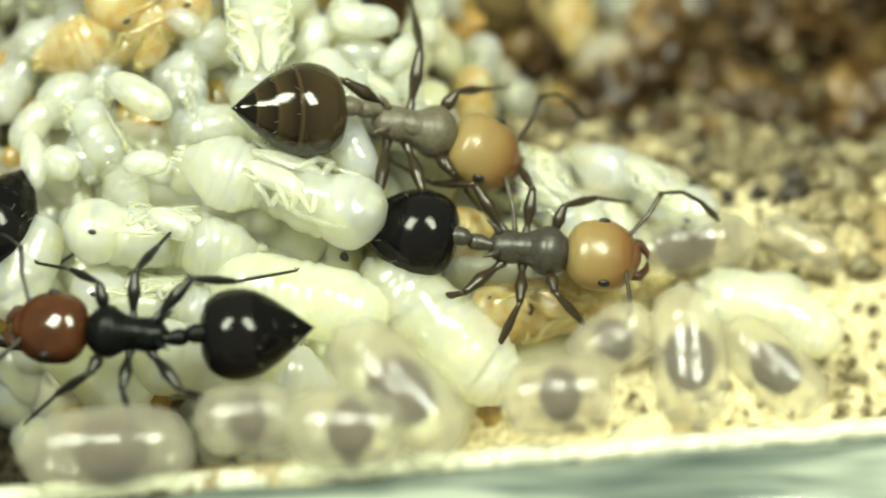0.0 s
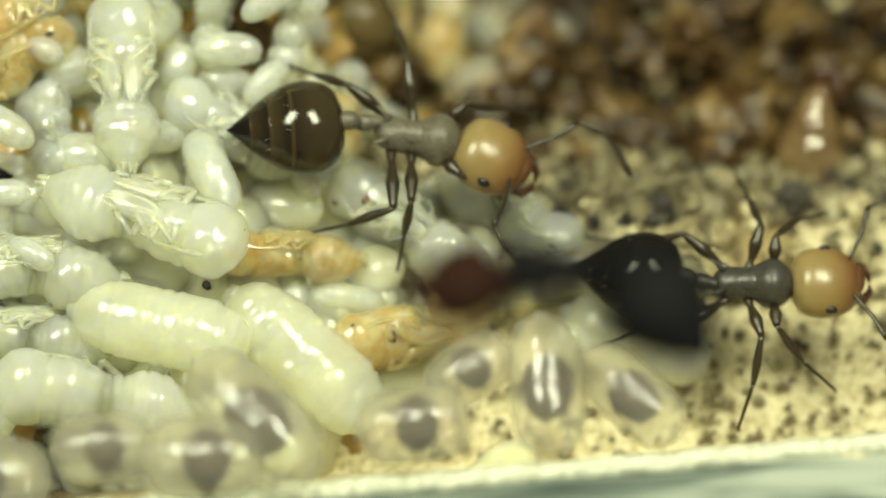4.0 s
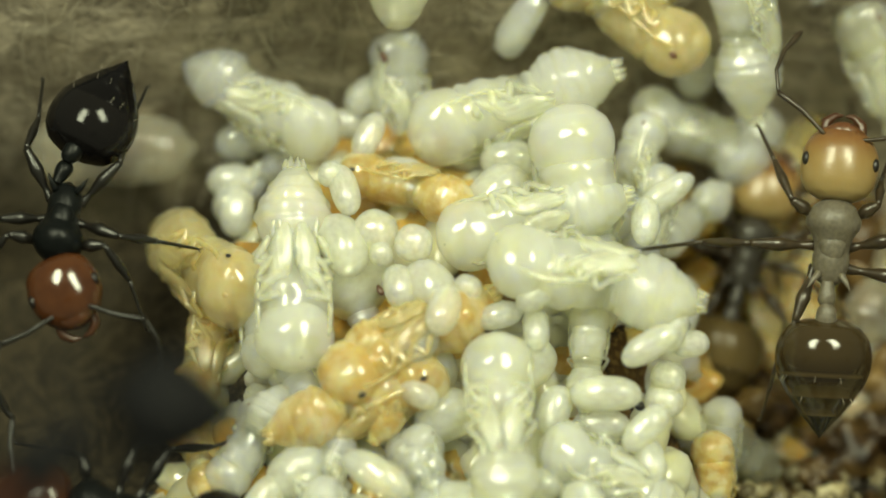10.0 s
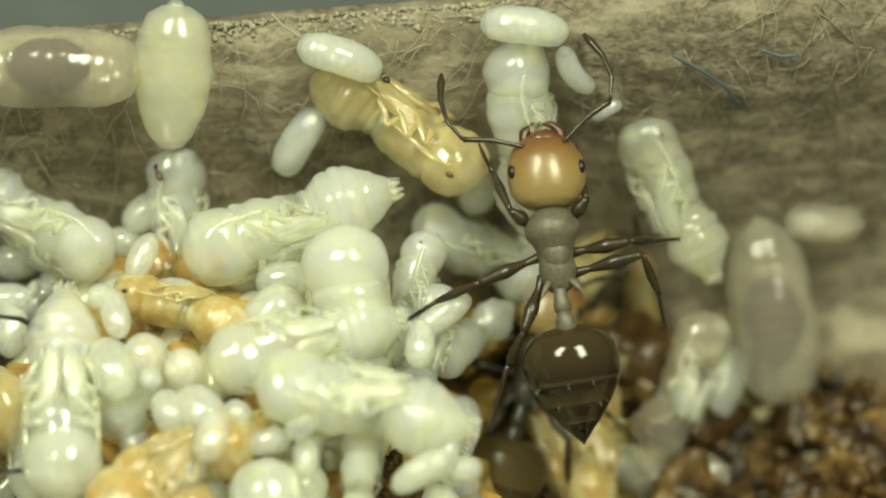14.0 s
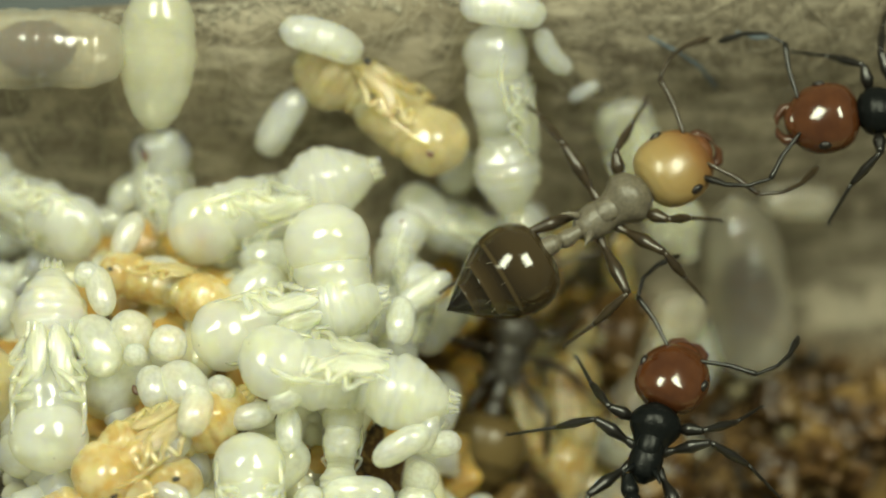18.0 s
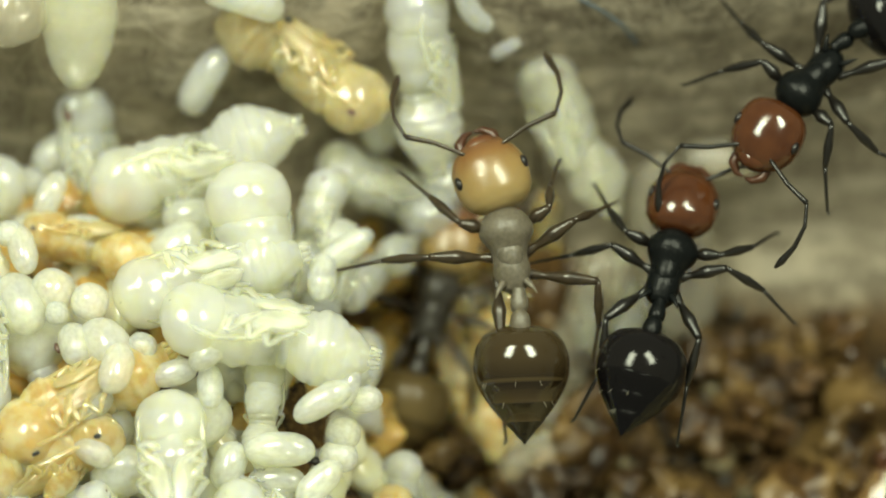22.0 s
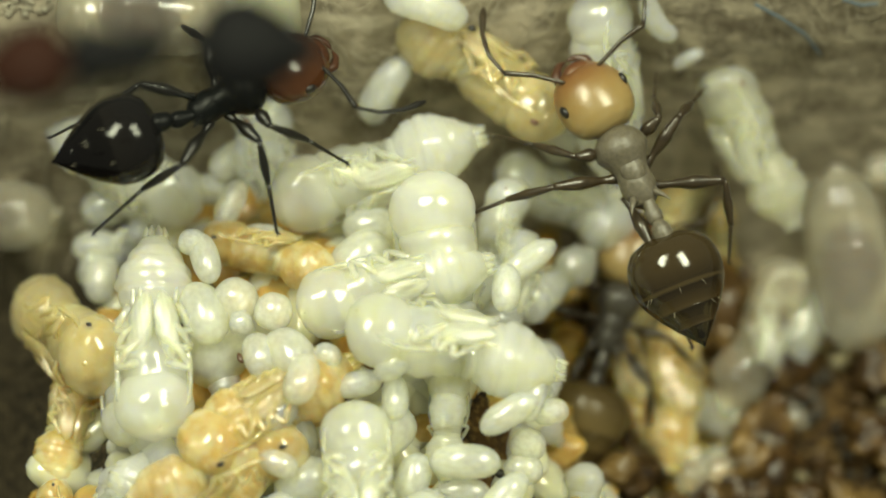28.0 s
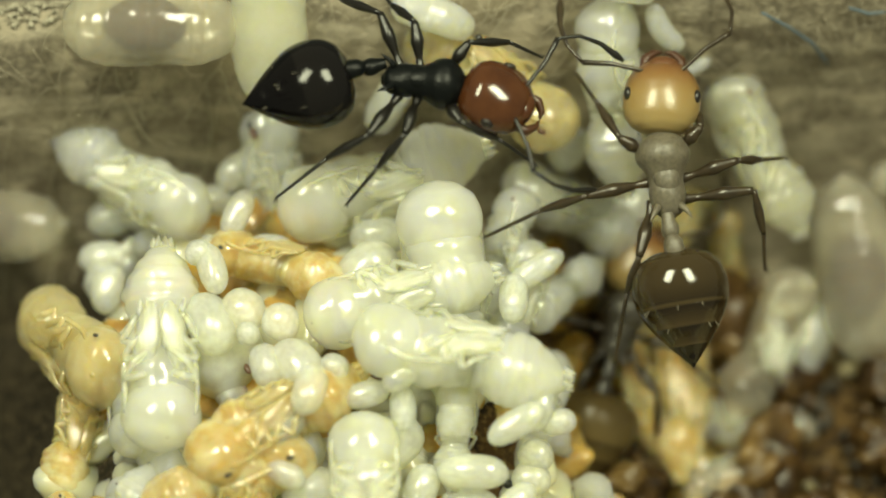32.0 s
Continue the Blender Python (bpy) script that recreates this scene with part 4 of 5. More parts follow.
crust()
heap_fill()
debris()
fibres()
speck(-3.19, -5.14, 2.19, 0.045, EYE, "tiny black speck on the brood")
speck(-1.97, -0.31, 1.27, 0.06, EYE, "tiny black speck on the brood")
speck(-0.25, -3.78, 1.45, 0.05, EYE, "tiny black speck on the brood")
speck(-0.9, -6.93, 1.88, 0.05, EYE, "tiny black speck on the brood")
speck(3.43, -6.12, 0.95, 0.06, EYE, "tiny black speck on the brood")
speck(5.03, -6.26, 0.1, 0.08, CRUMB_DARK, "dark crumb on the pale floor")
speck(3.41, -6.15, 0.96, 0.06, EYE, "tiny black speck on the brood")
speck(-0.6, 1.75, 2.49, 0.035, EYE, "tiny black speck on the brood")
speck(-3.98, -6.48, 2.3, 0.07, EYE, "tiny black speck on the brood")
speck(-4.16, -7.32, 1.93, 0.07, EYE_BROWN, "tiny brown eye spot in the brood")
speck(1.07, -5.61, 1.43, 0.07, EYE_BROWN, "tiny brown eye spot in the brood")
speck(-3.45, 0.91, 1.33, 0.06, EYE_BROWN, "tiny brown eye spot in the brood")
speck(-3.46, -2.42, 1.88, 0.055, EYE_BROWN, "tiny brown eye spot in the brood")
speck(-3.36, -2.94, 2.08, 0.05, EYE_BROWN, "tiny brown eye spot in the brood")
speck(-5.45, -1.87, 1.47, 0.075, EYE, "tiny black speck on the brood")
speck(-5.35, -2.55, 1.4, 0.06, JAW, "small dark mouthpart in amber brood")
speck(-1.91, -3.34, 1.95, 0.03, EYE, "tiny black speck on the brood")
speck(-4.68, -7.45, 1.38, 0.05, EYE_BROWN, "tiny brown eye spot in the brood")
speck(1.42, -7.36, 1.4, 0.05, JAW, "small dark mouthpart in amber brood")
speck(1.42, -7.46, 1.38, 0.05, JAW, "small dark mouthpart in amber brood")
strand([(2.97, 2.18), (3.34, 2.06), (3.63, 1.96), (3.86, 1.85)], 0.022, FIBRE_BLUE, "blue-grey fibre lying on the felted bank")
strand([(4.07, 2.25), (4.32, 2.21), (4.54, 2.23)], 0.022, FIBRE_BLUE, "short blue-grey fibre on the bank")
strand([(-2.03, 2.59), (-1.89, 2.43), (-1.64, 2.27)], 0.014, FIBRE, "thin pale fibre on the bank")
strand([(-7.39, -1.35), (-7.24, -1.42)], 0.03, FIBRE_BLUE, "short blue fibre on the floor")
shed_shell(6.91, -4.04, -0.95, 82)


# ---- ants ----
# hip along the body, then knee, shin end and foot from the hip, (forward, outward); front, middle and hind leg
STRIDE = ((0.40, (0.12, 0.40), (0.52, 0.62), (0.98, 0.82)), (0.08, (0.04, 0.58), (-0.16, 1.02), (-0.45, 1.45)), (-0.16, (-0.46, 0.54), (-1.00, 0.62), (-1.62, 0.92)))
REST_LEFT = ((0.40, (0.16, 0.34), (0.58, 0.58), (0.98, 0.76)), (0.08, (-0.02, 0.78), (-0.04, 1.34), (-0.20, 2.02)), (-0.16, (-0.70, 0.16), (-1.12, 0.22), (-1.86, 0.34)))
REST_RIGHT = ((0.40, (0.20, 0.32), (0.46, 0.38), (0.80, 0.46)), (0.08, (0.24, 0.66), (0.32, 0.98), (0.40, 1.24)), (-0.16, (-0.06, 0.82), (-0.52, 0.80), (-1.02, 0.74)))


def build_ant(name, gaster_skin, body_skin, head_skin, leg_skin, seed, label, stance=(STRIDE, STRIDE)):
    """A worker along x, head at +x, its feet at z = 0 and its body at z = 0.55; the moving parts turn about their joints."""
    rng = random.Random(seed)
    root = tagged(new(name), label, "ant", "worker ants")
    zb = 0.55
    part("thorax", mesh("thorax", *shifted(turned([(0.70, 0.05), (0.64, 0.13), (0.56, 0.24), (0.44, 0.315), (0.31, 0.315), (0.20, 0.255), (0.11, 0.212), (0.03, 0.205), (-0.08, 0.215), (-0.20, 0.20), (-0.31, 0.16), (-0.39, 0.06)], 52, 28, 0.92, 1.0, bend=14, lump=0.06, seed=seed), 0, 0, zb), body_skin), root)
    part("shield", mesh("shield", *shifted(ball(0.24, 0.155, 0.10, 10, 14, 0.1, seed), 0.12, 0, zb + 0.12), body_skin), root)
    for s in (-1, 1):
        part("spine", mesh("spine", *limb([(-0.24, s * 0.13, zb + 0.10), (-0.33, s * 0.20, zb + 0.17), (-0.42, s * 0.25, zb + 0.19)], [0.05, 0.03, 0.006], 3, 8), body_skin), root)
    gaster = part("gaster", mesh("gaster", *shifted(turned([(0.03, 0.05), (0.01, 0.24), (-0.07, 0.42), (-0.22, 0.53), (-0.44, 0.57), (-0.68, 0.525), (-0.92, 0.39), (-1.13, 0.225), (-1.29, 0.085), (-1.38, 0.012)],
                  72, 40, 0.84, 1.0, bend=-8), 0, 0, 0.0), gaster_skin), root, mm_pose(-0.78, 0, zb + 0.02))
    part("stalk", mesh("stalk", *turned([(0.46, 0.07), (0.38, 0.085), (0.28, 0.11), (0.20, 0.10), (0.15, 0.06)], 14, 16, 0.9, lump=0.06, seed=seed), body_skin), gaster, mm_pose(0, 0, 0.06))
    part("knot", mesh("knot", *turned([(0.19, 0.06), (0.14, 0.105), (0.05, 0.125), (-0.05, 0.115), (-0.10, 0.06)], 14, 16, 0.9, lump=0.06, seed=seed + 1), body_skin), gaster, mm_pose(0, 0, 0.16))
    for gx, gr in ((-0.66, 0.532), (-0.90, 0.402), (-1.11, 0.245)):
        part("band", mesh("band", *rings([(gx + 0.012, 0, 0.0), (gx, 0, 0.0), (gx - 0.014, 0, 0.0)], [gr - 0.012, gr + 0.002, gr - 0.016], 40, 0.84), gaster_skin), gaster)
    for i in range(7):
        a, x = rng.uniform(0.3, 2.8), rng.choice((-0.66, -0.90, -1.11))
        gr = {-0.66: 0.53, -0.90: 0.40, -1.11: 0.245}[x]
        y, z = math.cos(a) * gr, math.sin(a) * gr * 0.84
        part("hair", mesh("hair", *limb([(x, y, z), (x - 0.07, y * 1.10, z * 1.10 + 0.01)], [0.003, 0.0015], 2, 5), FIBRE), gaster)
    head = part("head", mesh("head", *turned([(-0.05, 0.08), (-0.03, 0.22), (0.04, 0.345), (0.16, 0.425), (0.36, 0.458), (0.56, 0.435), (0.71, 0.355), (0.82, 0.235), (0.88, 0.10), (0.895, 0.02)], 40, 34, 0.74, lump=0.02, seed=seed), head_skin), root, mm_pose(0.66, 0, zb + 0.02, 0, 12, 0))
    part("face_plate", mesh("face_plate", *shifted(ball(0.13, 0.20, 0.10, 8, 14), 0.76, 0, 0.12), head_skin), head)
    for s in (-1, 1):
        part("eye", mesh("eye", *ball(0.085, 0.05, 0.075, 8, 12), EYE), head, mm_pose(0.40, s * 0.405, 0.13, 0, 0, s * 4))
        part("jaw", mesh("jaw", *limb([(0.76, s * 0.22, -0.03), (0.90, s * 0.21, -0.04), (0.99, s * 0.11, -0.05), (1.00, s * 0.01, -0.05)], [0.06, 0.065, 0.045, 0.012], 4, 9), JAW), head)
        scape = part("antenna", mesh("antenna", *limb([(0, 0, 0), (0.24, s * 0.36, 0.06), (0.38, s * 0.68, 0.10)], [0.024, 0.030, 0.036], 4, 8), leg_skin), head, mm_pose(0.66, s * 0.18, 0.19))
        whip = [(0.38, s * 0.68, 0.10), (0.66, s * 0.76, 0.08), (0.94, s * 0.72, 0.0), (1.16, s * 0.62, -0.08), (1.26, s * 0.57, -0.11)]
        part("whip", mesh("whip", *limb(whip, [0.022, 0.025, 0.031, 0.050, 0.022], 5, 8), leg_skin), scape)
        for i, (hx, k, sh, ft) in enumerate(stance[0] if s > 0 else stance[1]):
            j = [rng.uniform(-0.07, 0.07) for _ in range(4)]
            knee = (k[0] + j[0] * 0.5, s * k[1], 0.20)
            shin = (sh[0] + j[0], s * (sh[1] + j[1]), -0.12)
            foot = (ft[0] + j[2], s * (ft[1] + j[3]), -zb + 0.10)
            mid = Vector(knee).lerp(Vector((0, 0, 0)), 0.42)
            calf = Vector(knee).lerp(Vector(shin), 0.55)
            leg = part("leg", mesh("leg", *limb([(0, 0, 0), (mid.x * 0.4, mid.y * 0.4, mid.z * 0.4), (mid.x, mid.y, mid.z + 0.02), knee], [0.07, 0.042, 0.088, 0.044], 5, 10), leg_skin), root, mm_pose(hx, s * 0.18, zb - 0.08))
            part("shin", mesh("shin", *limb([knee, tuple(calf), shin], [0.032, 0.062, 0.034], 5, 9), leg_skin), leg)
            toes = joined(limb([shin, tuple(Vector(shin).lerp(Vector(foot), 0.6)), foot], [0.027, 0.023, 0.018], 4, 8),
                          limb([foot, (foot[0] + 0.03, foot[1] + s * 0.05, foot[2] - 0.01)], [0.014, 0.004], 2, 6),
                          limb([foot, (foot[0] - 0.03, foot[1] + s * 0.05, foot[2] - 0.01)], [0.014, 0.004], 2, 6))
            part("foot", mesh("foot", *toes, leg_skin), leg)
    return root


CALLOW = "callow worker ant with amber head, grey thorax and banded brown gaster"
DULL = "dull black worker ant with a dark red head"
DARK = "glossy black worker ant with a dark red head"
callow_ant = build_ant("ant", GASTER_BROWN, GREY, ORANGE, BROWN_LEG, 1, CALLOW, (REST_LEFT, REST_RIGHT))
callow_ant.scale = (1.06, 1.06, 1.06)
buried_ant = build_ant("ant", GASTER_PALE, GREY_DARK, ORANGE, BROWN_LEG, 13, "callow worker ant half buried beside the brood heap", (REST_LEFT, STRIDE))
buried_ant.matrix_basis = scaled(1.25, -1.08, -0.95, 0.95, 0, -16, 74)
grey_ant = build_ant("ant", GASTER_DARK, GREY_DARK, ORANGE, BROWN_LEG, 2, "worker ant with amber head and dark grey gaster")
left_ant = build_ant("ant", GASTER_DARK, BLACK, RED, BLACK_LEG, 3, DARK)
edge_ant = build_ant("ant", GASTER_DARK, BLACK, RED, BLACK_LEG, 4, DARK)
low_ant = build_ant("ant", GASTER_DARK, BLACK, RED, BLACK_LEG, 5, DARK)
turning_ant = build_ant("ant", GASTER_DARK, BLACK, RED, BLACK_LEG, 6, DARK)
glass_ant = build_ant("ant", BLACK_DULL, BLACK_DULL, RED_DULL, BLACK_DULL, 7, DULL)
black_ant = build_ant("ant", GASTER_DARK, BLACK, RED, BLACK_LEG, 8, DARK)
rim_ant = build_ant("ant", GASTER_DARK, BLACK, RED, BLACK_LEG, 9, DARK)
sharp_ant = build_ant("ant", GASTER_DARK, BLACK, RED, BLACK_LEG, 10, DARK)
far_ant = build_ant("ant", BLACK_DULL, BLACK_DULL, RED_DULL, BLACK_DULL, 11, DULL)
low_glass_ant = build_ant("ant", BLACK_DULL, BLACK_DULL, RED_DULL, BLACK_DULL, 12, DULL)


def stretch(rows, start, end):
    """Hold the first and the last row over the whole clip."""
    rows = list(rows)
    if rows[0][0] > start:
        rows.insert(0, (start, *rows[0][1:]))
    if rows[-1][0] < end:
        rows.append((end, *rows[-1][1:]))
    return rows


def move_ant(ant, rows, slope=((0, 0), (32, 0))):
    """Rows: seconds, x, y, body height, heading, turn of the head, turn of the gaster. The legs step with the way gone.
    slope: seconds and degrees by which the ant walks nose down."""
    rows = stretch(rows, 0.0, 32.0)
    dip = [float(np.interp(r[0], [k[0] for k in slope], [k[1] for k in slope])) for r in rows]
    walk(ant, [(t, mm_pose(x, y, z - 0.55, 0, d, yaw)) for d, (t, x, y, z, yaw, hd, gs) in zip(dip, rows)])
    kids = {}
    for k in ant.children:
        kids.setdefault(k.name.split(".")[0], []).append(k)
    head, gaster = kids["head"][0], kids["gaster"][0]
    hm, gm = head.matrix_basis.copy(), gaster.matrix_basis.copy()
    walk(head, [(t, hm @ pose(0, 0, 0, 0, 0, hd)) for t, x, y, z, yaw, hd, gs in rows])
    walk(gaster, [(t, gm @ pose(0, 0, 0, 0, 0, gs)) for t, x, y, z, yaw, hd, gs in rows])
    feelers = [k for k in head.children if k.name.startswith("antenna")]
    for i, f in enumerate(feelers):
        fm = f.matrix_basis.copy()
        side = 1 if f.matrix_basis.translation.y > 0 else -1
        walk(f, [(0.8 * k, fm @ pose(0, 0, 0, 0, 9 * math.sin(k * 2.1 + i), side * (8 + 20 * math.sin(k * 1.7 + 2.6 * i + rows[0][1])))) for k in range(41)])
    steps, gone, phase = [], 0.0, 0.0
    for a, b in zip(rows, rows[1:]):
        way = math.hypot(b[1] - a[1], b[2] - a[2]) + abs(b[4] - a[4]) * 0.012
        n = max(1, min(int((b[0] - a[0]) / 0.25), int(way / 0.35) + 1))
        for k in range(n):
            steps.append((a[0] + (b[0] - a[0]) * k / n, gone + way * k / n, way / max(b[0] - a[0], 0.01)))
        gone += way
    steps.append((rows[-1][0], gone, 0))
    for i, leg in enumerate(kids["leg"]):
        lm = leg.matrix_basis.copy()
        ph = math.pi * (i % 2)
        walk(leg, [(t, lm @ pose(0, 0, 0, 0, 0, 15 * math.sin(s * 2 * math.pi / 1.7 + ph))) for t, s, v in steps])




def motions():
    move_ant(callow_ant, [
        (0, -0.37, -5.27, 2.2, -5.53, -15, 12), (0.5, 0.14, -4.71, 2.2, -6.9, -0.5, 0.5), (1, 0.2, -4.6, 2.2, 25.9, 4.3, -3.4),
        (1.5, 0.46, -4.53, 2.2, 28.5, -1.1, 0.8), (2, 0.88, -4.73, 2.2, 18.79, -10.58, 10.16), (2.5, 0.76, -4.51, 2.2, 23.1, 5.9, -2.6),
        (3, 0.89, -4.61, 2.1, 11.2, -1.9, 2.2), (3.5, 1.19, -5.05, 2.0, -11.27, -15, 12), (5.5, 2.1, -4.32, 1.6, 27.03, -15, 7.45),
        (6, 2.09, -4.17, 1.5, 28.54, 15, -12), (6.5, 1.96, -3.88, 1.5, 78.92, 15, -12), (7, 1.96, -3.43, 1.5, 70.45, 13.66, -12),
        (7.5, 1.69, -3.49, 1.5, 81.56, 9.78, -12), (8, 1.82, -3.33, 1.5, 80.91, -3.74, 8.06), (8.5, 1.89, -3.23, 1.5, 82.91, 15, -12),
        (9, 2.2, -2.76, 1.6, 81.34, -11.51, 12), (9.5, 2.2, -2.46, 1.7, 83.55, -0.02, 0.02), (10, 2.15, -1.69, 1.8, 84.85, -1.54, 2.01),
        (10.5, 2.14, -0.96, 1.8, 93.5, 6.9, -4.8), (11, 2.0, -0.98, 1.8, 95.5, 1.6, -0.9), (11.5, 1.76, -0.32, 1.8, 100.4, 0.4, -0.3),
        (12, 1.39, -0.38, 1.8, 109.2, -0.8, 0.4), (12.5, 1.37, -0.22, 1.8, 100.5, -0.8, 0.7), (13, 1.57, -0.27, 1.8, 94.76, -8.84, 7.49),
        (14, 1.49, -0.21, 1.8, 98.1, -2.9, 1.5), (14.5, 1.72, 0.43, 1.8, 92.1, -2.9, 1.7), (16.5, 1.91, 0.3, 2.0, 58.6, -12.4, 7.5),
        (17, 2.94, -0.08, 2.2, 21.9, -11.0, 6.1), (17.5, 3.27, -0.32, 2.2, 8.0, 0.7, -0.7), (18, 2.39, -0.2, 2.2, 33.7, 2.7, -3.0),
        (18.5, 2.21, 0.09, 2.2, 58.5, 4.2, -3.6), (19, 2.39, -0.16, 2.2, 79.2, 12.0, -5.7), (20, 2.64, -0.79, 2.2, 84.5, 9.0, -3.5),
        (21, 2.26, -1.18, 2.2, 91.1, 11.8, -5.0), (22, 2.17, -1.27, 2.2, 97.8, 12.9, -5.5), (23, 1.9, -0.54, 2.2, 100.5, 4.4, -2.4),
        (23.5, 1.8, -0.33, 2.2, 103.22, 0, 0), (24, 1.61, -0.0, 2.2, 104.1, -0.9, 0.4), (25, 1.57, 0.04, 2.2, 103.5, -3.1, 1.0),
        (26, 1.44, -0.08, 2.2, 104.3, -1.3, 0.5), (26.5, 1.48, -0.02, 2.2, 108.9, -2.0, 0.7), (28.5, 1.36, -0.07, 2.2, 114.6, 9.5, -3.4),
        (29, 1.38, -0.1, 2.2, 112.3, 7.2, -3.0), (30, 1.37, 0.22, 2.2, 113.9, 8.8, -4.1), (31, 1.62, -0.03, 2.2, 99.38, -13.81, 7.57),
        (32, 1.72, 0.0, 2.2, 96.1, -8.9, 3.6),
    ], ((0, 20), (0.5, 15), (1, 32), (1.5, 32), (2, 30), (2.5, 32), (3, 20), (3.5, 0), (5.5, 45), (6, 45), (6.5, 38), (7, 28), (7.5, 26), (8, 25), (8.5, 24), (9, 6), (9.5, -20), (10, -20), (10.5, -20), (11, -20), (11.5, -18), (12, -15), (12.5, -18), (13, -20), (14, -18), (14.5, -20), (16.5, -15), (17, 0), (17.5, 0), (18, -5), (18.5, -5), (19, -8), (20, -12), (21, -15), (22, -15), (23, -12), (23.5, -15), (24, -12), (25, -14), (26, -12), (26.5, -12), (28.5, -12), (29, -14), (30, -14), (31, -15), (32, -14)))
    move_ant(grey_ant, [
        (0, 1.26, -6.81, 1.9, -6.72, 5.58, -4.24), (0.5, 2.74, -6.67, 1.8, -1.35, 1.28, -0.95), (1, 4.87, -6.72, 1.6, -14.27, -13.51, 9.56),
        (1.5, 5.82, -6.63, 1.5, -6.26, 4.12, -3.22), (2, 5.64, -6.67, 1.5, -11.65, -2.94, 2.4), (2.5, 5.43, -6.91, 1.5, -9.91, 1.92, -1.35),
        (3, 5.45, -6.95, 1.5, -9.93, 6.94, -4.71), (3.5, 5.51, -6.77, 1.5, -3.55, 7.04, -6.53), (5.5, 7.42, -6.95, 1.5, 1.38, 3.9, -4.8),
        (6, 8.05, -7.05, 1.5, 4.64, 4.67, -5.09), (6.5, 9.1, -7.18, 1.5, 3.04, 1.16, -1.09), (8, 10.69, -8.84, 1.2, -0.23, 0, 0),
        (10, 13.5, -8.84, 1.2, -0.23, 0, 0), (32, 13.5, -8.84, 1.2, -0.23, 0, 0),
    ])
    move_ant(left_ant, [
        (0, -3.39, -8.34, 3, 176.29, -4, 8.8), (0.5, -3.4, -8.4, 3, 180.11, 0.85, -1.69), (1, -3.65, -8.37, 3, 182.82, 2.6, -3.74),
        (1.5, -4.38, -8.47, 3, 183.65, 0.7, -0.97), (2, -5.98, -8.86, 3, 178.98, 1.93, -2.52), (2.5, -6, -8.88, 3, 179.89, 0, 0),
        (3, -5.73, -9.02, 3, 179.85, 0, 0), (3.5, -6.98, -8.95, 2.5, 179.93, 0, 0), (5.5, -13.5, -8.95, 2.5, 179.93, 0, 0),
        (32, -13.5, -8.95, 2.5, 179.93, 0, 0),
    ])
    move_ant(edge_ant, [
        (0, -5.9, -7.65, 1.9, -117.92, 1.54, -1.54), (0.5, -5.65, -7.31, 1.9, -122.62, 4.13, -4.5), (1, -5.76, -6.89, 1.9, -126.44, 11.95, -13.6),
        (1.5, -5.72, -6.41, 1.9, -138, 23.96, -37.82), (2, -5.76, -6.44, 1.9, -131.1, 20.73, -37.01), (2.5, -5.72, -6.38, 1.9, -133.43, 25.39, -40.82),
        (3, -5.4, -5.93, 1.9, -143.29, 16.57, -27.8), (3.5, -5.37, -5.95, 1.9, -148.12, 15.26, -20.9), (5.5, -7.1, -6.47, 1.6, -151.81, 16.33, -22.18),
        (7.5, -13.5, -6.47, 1.6, -151.81, 16.33, -22.18), (32, -13.5, -6.47, 1.6, -151.81, 16.33, -22.18),
    ])
    move_ant(low_ant, [
        (0, -13.5, -5.66, 2, 160.5, 43.24, -50), (4, -13.5, -5.66, 2, 160.5, 43.24, -50), (6, -7.58, -5.66, 2, 160.5, 43.24, -50),
        (7, -6.78, -5.57, 2, 159.03, 14.26, -50), (7.5, -6.13, -5.36, 2, 154.72, 27.86, -50), (8, -5.96, -5.17, 2, 158.96, 30.38, -50),
        (8.5, -6.28, -5.11, 2, 163.22, 41.16, -50), (9, -6.08, -5.13, 2, 171.93, 34.81, -50), (10, -6.59, -5.31, 2, 169.74, 4.62, -15.39),
        (11, -7.8, -5.42, 2, 171.88, 0, 0), (13, -13.5, -5.42, 2, 171.88, 0, 0), (32, -13.5, -5.42, 2, 171.88, 0, 0),
    ])
    move_ant(turning_ant, [
        (0, -13.5, -1.07, 2.4, -79.63, -15.11, 27.02), (5, -13.5, -1.07, 2.4, -79.63, -15.11, 27.02), (7, -6.64, -1.07, 2.4, -79.63, -15.11, 27.02),
        (8, -6.73, -1.26, 2.4, -97.89, 3.72, -4.25), (8.5, -6.84, -1.41, 2.4, -99.27, 0.31, -0.42), (9, -7.14, -1.43, 2.4, -99.95, 9.81, -12.92),
        (9.5, -7.24, -1.54, 2.4, -99.18, 10.21, -9.03), (10, -7.37, -1.61, 2.4, -98.7, 29.99, -18.28), (10.5, -7.24, -1.47, 2.4, -94.39, 16.52, -7.93),
        (11, -7.16, -1.46, 2.4, -75.13, 55, -50), (12, -6.77, -0.87, 2.3, -51.59, 55, -47.72), (14, -7.03, -1.71, 2, -51.36, 49.33, -50),
        (16, -13.5, -1.71, 2, -51.36, 49.33, -50), (32, -13.5, -1.71, 2, -51.36, 49.33, -50),
    ])
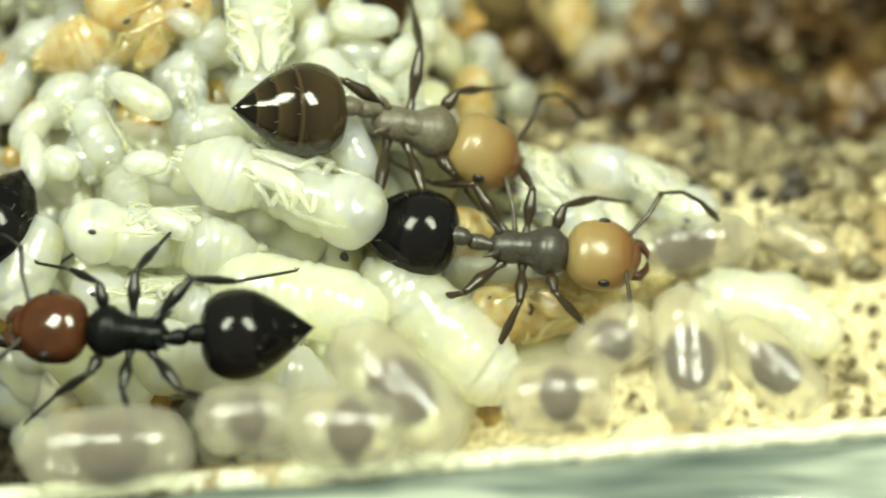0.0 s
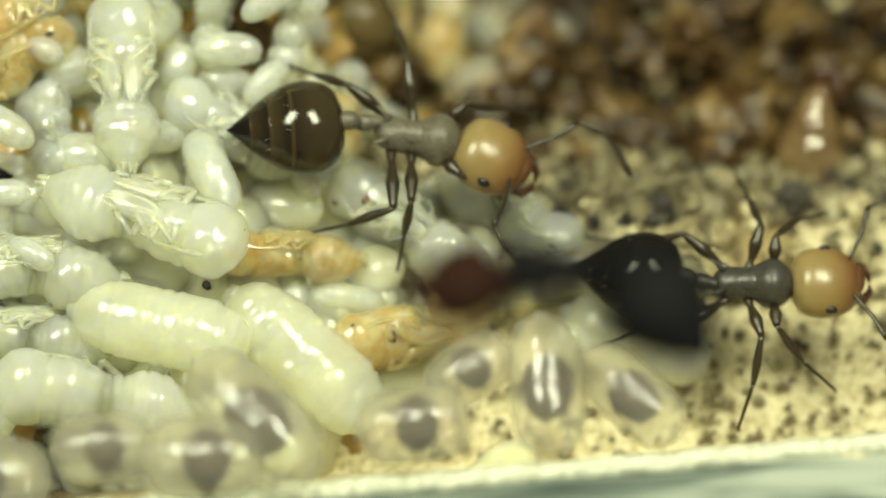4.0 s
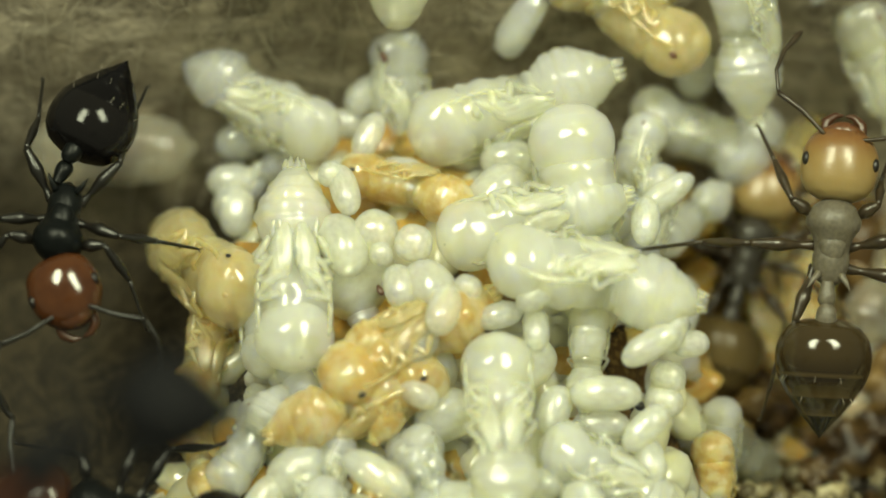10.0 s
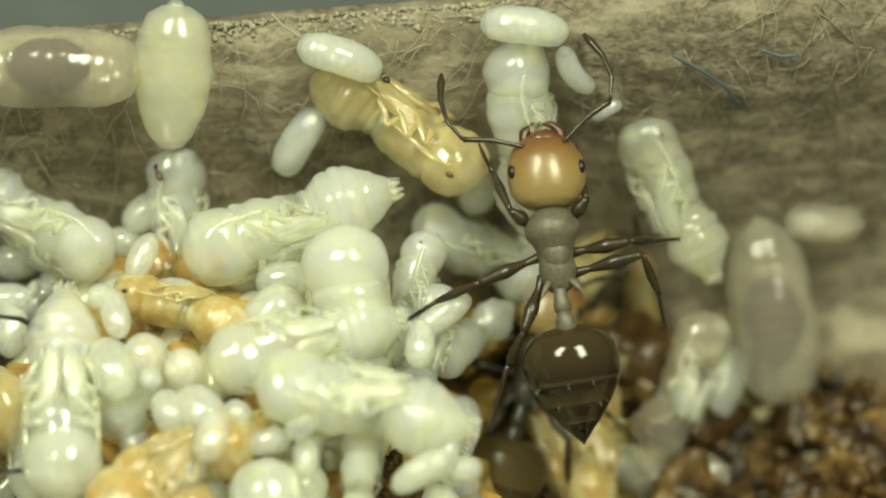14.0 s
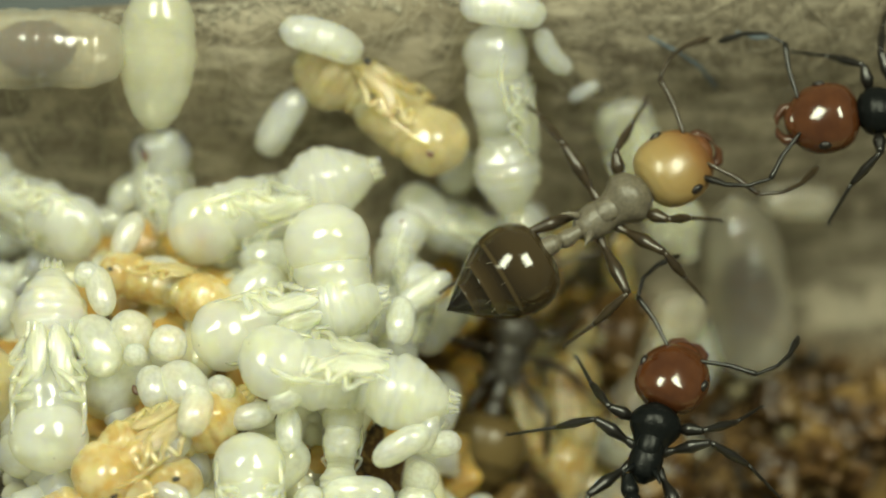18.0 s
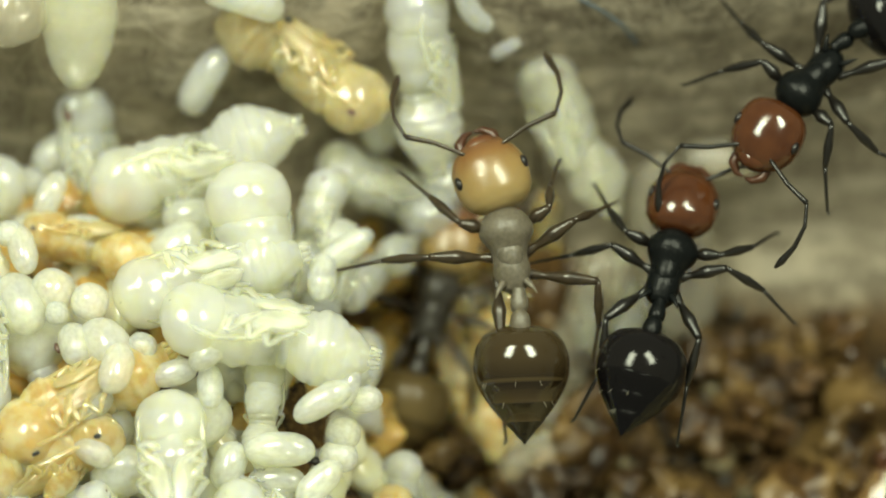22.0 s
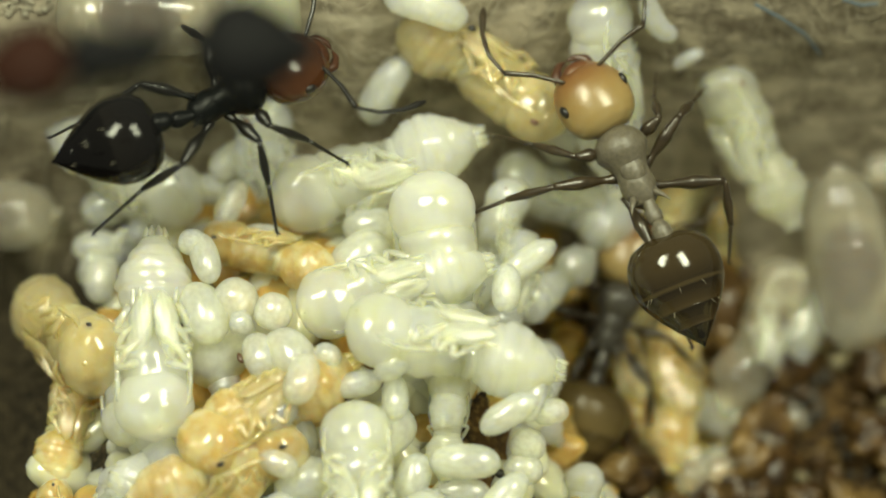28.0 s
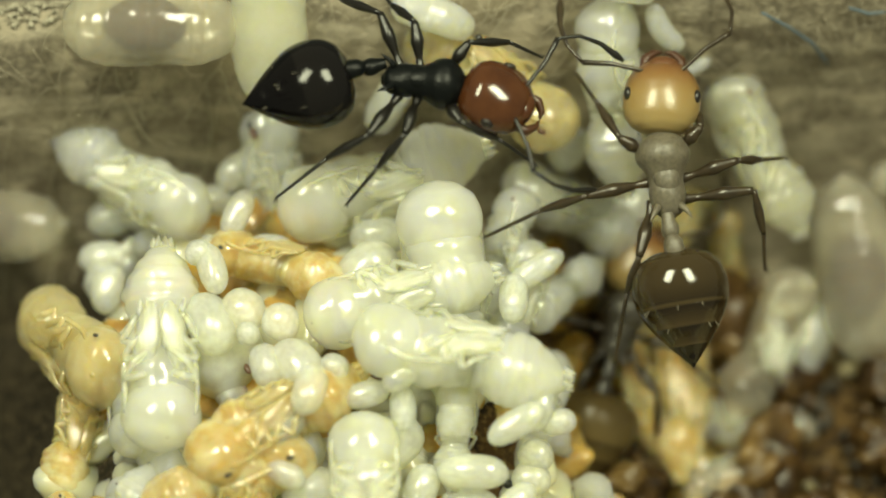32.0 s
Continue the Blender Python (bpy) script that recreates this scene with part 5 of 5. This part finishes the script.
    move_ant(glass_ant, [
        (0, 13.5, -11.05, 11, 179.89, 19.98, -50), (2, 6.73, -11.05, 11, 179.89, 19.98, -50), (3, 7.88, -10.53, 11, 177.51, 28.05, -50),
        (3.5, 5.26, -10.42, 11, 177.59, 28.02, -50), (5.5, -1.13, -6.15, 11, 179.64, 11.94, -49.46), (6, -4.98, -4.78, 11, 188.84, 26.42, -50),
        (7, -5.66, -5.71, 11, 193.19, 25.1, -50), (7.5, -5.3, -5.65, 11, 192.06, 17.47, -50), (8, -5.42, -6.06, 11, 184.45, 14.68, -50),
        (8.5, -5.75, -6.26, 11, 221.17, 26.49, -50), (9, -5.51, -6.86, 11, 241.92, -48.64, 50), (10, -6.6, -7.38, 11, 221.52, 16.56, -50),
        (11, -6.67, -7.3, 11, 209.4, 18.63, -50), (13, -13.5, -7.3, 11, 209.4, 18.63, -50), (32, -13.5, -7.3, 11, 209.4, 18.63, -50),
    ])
    move_ant(black_ant, [
        (0, 13.5, -6.6, 1.6, 74.49, -0.49, 0.54), (12.5, 13.5, -6.6, 1.6, 74.49, -0.49, 0.54), (14.5, 1.25, -6.6, 1.6, 74.49, -0.49, 0.54),
        (16.5, 1.82, -4.47, 1.7, 77.09, -2.16, 1.67), (17, 1.89, -4.22, 1.7, 74.58, 1.42, -2.01), (17.5, 2.35, -3.4, 1.8, 63.21, 1.5, -2.58),
        (18, 2.9, -3.24, 1.9, 75.9, -10.76, 23.64), (18.5, 3.85, -2.01, 2, 56.94, -12.29, 12.96), (19, 4.07, -1.64, 2, 67.29, -1.61, 1.82),
        (20, 4.2, -1.86, 2, 60.33, -6.67, 8.26), (21, 4.25, -1.75, 2, 55.91, -14.65, 16.43), (22, 4.12, -1.57, 2, 75.75, 1.57, -2.17),
        (22.5, 4.04, -1.53, 2, 80.68, 0.8, -0.97), (23, 3.94, -1.68, 2, 56.54, -10.06, 11.08), (23.5, 4.32, -2.03, 2, 30.82, -1.28, 0.81),
        (24, 4.65, -1.2, 2, 47.8, -3.71, 3.62), (24.5, 6.81, 0, 2, 11.56, -7.03, 11.69), (25, 8.89, 0.6, 2, 11.73, -6.98, 11.49),
        (26.5, 12.06, 0.55, 2, 6.35, -3.7, 5.76), (28.5, 13.5, 0.55, 2, 6.35, -3.7, 5.76), (32, 13.5, 0.55, 2, 6.35, -3.7, 5.76),
    ])
    move_ant(rim_ant, [
        (0, 13.5, 0.4, 2.6, 175.92, -0.34, 0.81), (12.5, 13.5, 0.4, 2.6, 175.92, -0.34, 0.81), (14.5, 10.08, 0.4, 2.6, 175.92, -0.34, 0.81),
        (16.5, 8.3, 0.68, 2.6, 182.12, 3.63, -7.97), (17, 6.91, 0.87, 2.6, 187.53, 1.45, -1.82), (17.5, 6.15, 1.09, 2.6, 199.41, 5.38, -5.75),
        (18, 6.17, 1.11, 2.6, 189.87, -5.7, 6), (18.5, 5.91, 1.27, 2.6, 217.17, -9.52, 6.94), (19, 5.96, 1.41, 2.6, 231.71, -25.8, 22.01),
        (20, 5.91, 1.29, 2.6, 230.19, -29.27, 22.84), (21, 5.98, 1.18, 2.6, 242.05, -8.67, 9.34), (22, 6.08, 0.94, 2.6, 225.48, 12.86, -12.21),
        (22.5, 6.21, 1.03, 2.7, 217.73, 16.17, -14.38), (23, 6.41, 1.2, 2.8, 209.02, -0.59, 0.51), (23.5, 6.37, 1.3, 2.9, 174.99, -1.49, 1.54),
        (24, 5.58, 1.74, 3.2, 162.51, -12.01, 15.38), (24.5, 4.58, 1.88, 3.4, 167.21, -2.29, 5.71), (25, 4.05, 2.36, 3.6, 160.56, -5.92, 13.15),
        (25.5, 2.34, 3.2, 3.7, 165.47, 3.44, -6.92), (26, 0.32, 3.69, 3.7, 167.92, 0, 0), (26.5, -2.07, 5.16, 3.7, 171.94, 0, 0),
        (28.5, -13.5, 5.16, 3.7, 171.94, 0, 0), (32, -13.5, 5.16, 3.7, 171.94, 0, 0),
    ])
    move_ant(sharp_ant, [
        (0, -13.5, -1.47, 3.2, 36.88, 2.09, -4.8), (20, -13.5, -1.47, 3.2, 36.88, 2.09, -4.8), (22, -8.63, -1.47, 3.2, 36.88, 2.09, -4.8),
        (24.5, -7.27, -0.28, 3.2, 54.39, 0.83, -2.14), (25, -6.92, 0.19, 3.2, 54.48, 0.82, -2.08), (26, -5.92, 0.17, 3.2, 59.33, 3.48, -7.27),
        (26.5, -5.56, 0.75, 3.3, 63.99, -14.4, 18.71), (28.5, -3.07, 0.35, 3.3, 19.06, 11.82, -12.56), (29, -2.64, 0.63, 3.3, 29.78, 12.99, -13.33),
        (29.5, -2.72, 0.71, 3.3, 36.05, 11.03, -14.9), (30, -2.57, 0.71, 3.3, 33.64, 15.05, -13.92), (30.5, -2.61, 0.73, 3.3, 30.33, -0.2, 0.34),
        (31, -2.08, 0.94, 3.3, 31.56, 0.4, -0.56), (31.5, -1.32, 1.18, 3.3, 20.26, -3.7, 7.48), (32, -1.42, 0.84, 3.3, -5.5, -15.76, 22.33),
    ])
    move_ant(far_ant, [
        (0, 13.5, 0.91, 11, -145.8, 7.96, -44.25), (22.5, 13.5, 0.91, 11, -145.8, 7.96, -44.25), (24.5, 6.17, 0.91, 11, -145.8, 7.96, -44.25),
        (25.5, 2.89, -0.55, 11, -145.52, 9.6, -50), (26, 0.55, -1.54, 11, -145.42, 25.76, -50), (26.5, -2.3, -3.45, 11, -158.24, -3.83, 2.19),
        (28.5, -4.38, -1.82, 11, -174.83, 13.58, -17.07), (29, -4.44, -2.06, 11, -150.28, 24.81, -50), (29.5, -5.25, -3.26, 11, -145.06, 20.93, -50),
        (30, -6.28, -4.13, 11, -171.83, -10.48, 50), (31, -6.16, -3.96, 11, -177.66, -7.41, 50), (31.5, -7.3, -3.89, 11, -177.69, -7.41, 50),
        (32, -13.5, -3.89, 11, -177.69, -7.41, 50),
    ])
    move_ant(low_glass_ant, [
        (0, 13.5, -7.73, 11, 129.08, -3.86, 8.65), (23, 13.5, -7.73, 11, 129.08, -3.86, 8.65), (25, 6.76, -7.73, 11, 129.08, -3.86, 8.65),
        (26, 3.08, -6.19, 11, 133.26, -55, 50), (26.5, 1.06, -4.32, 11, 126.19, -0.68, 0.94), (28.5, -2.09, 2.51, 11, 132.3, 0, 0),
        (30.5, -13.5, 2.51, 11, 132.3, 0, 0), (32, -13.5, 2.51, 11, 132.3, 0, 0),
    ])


motions()
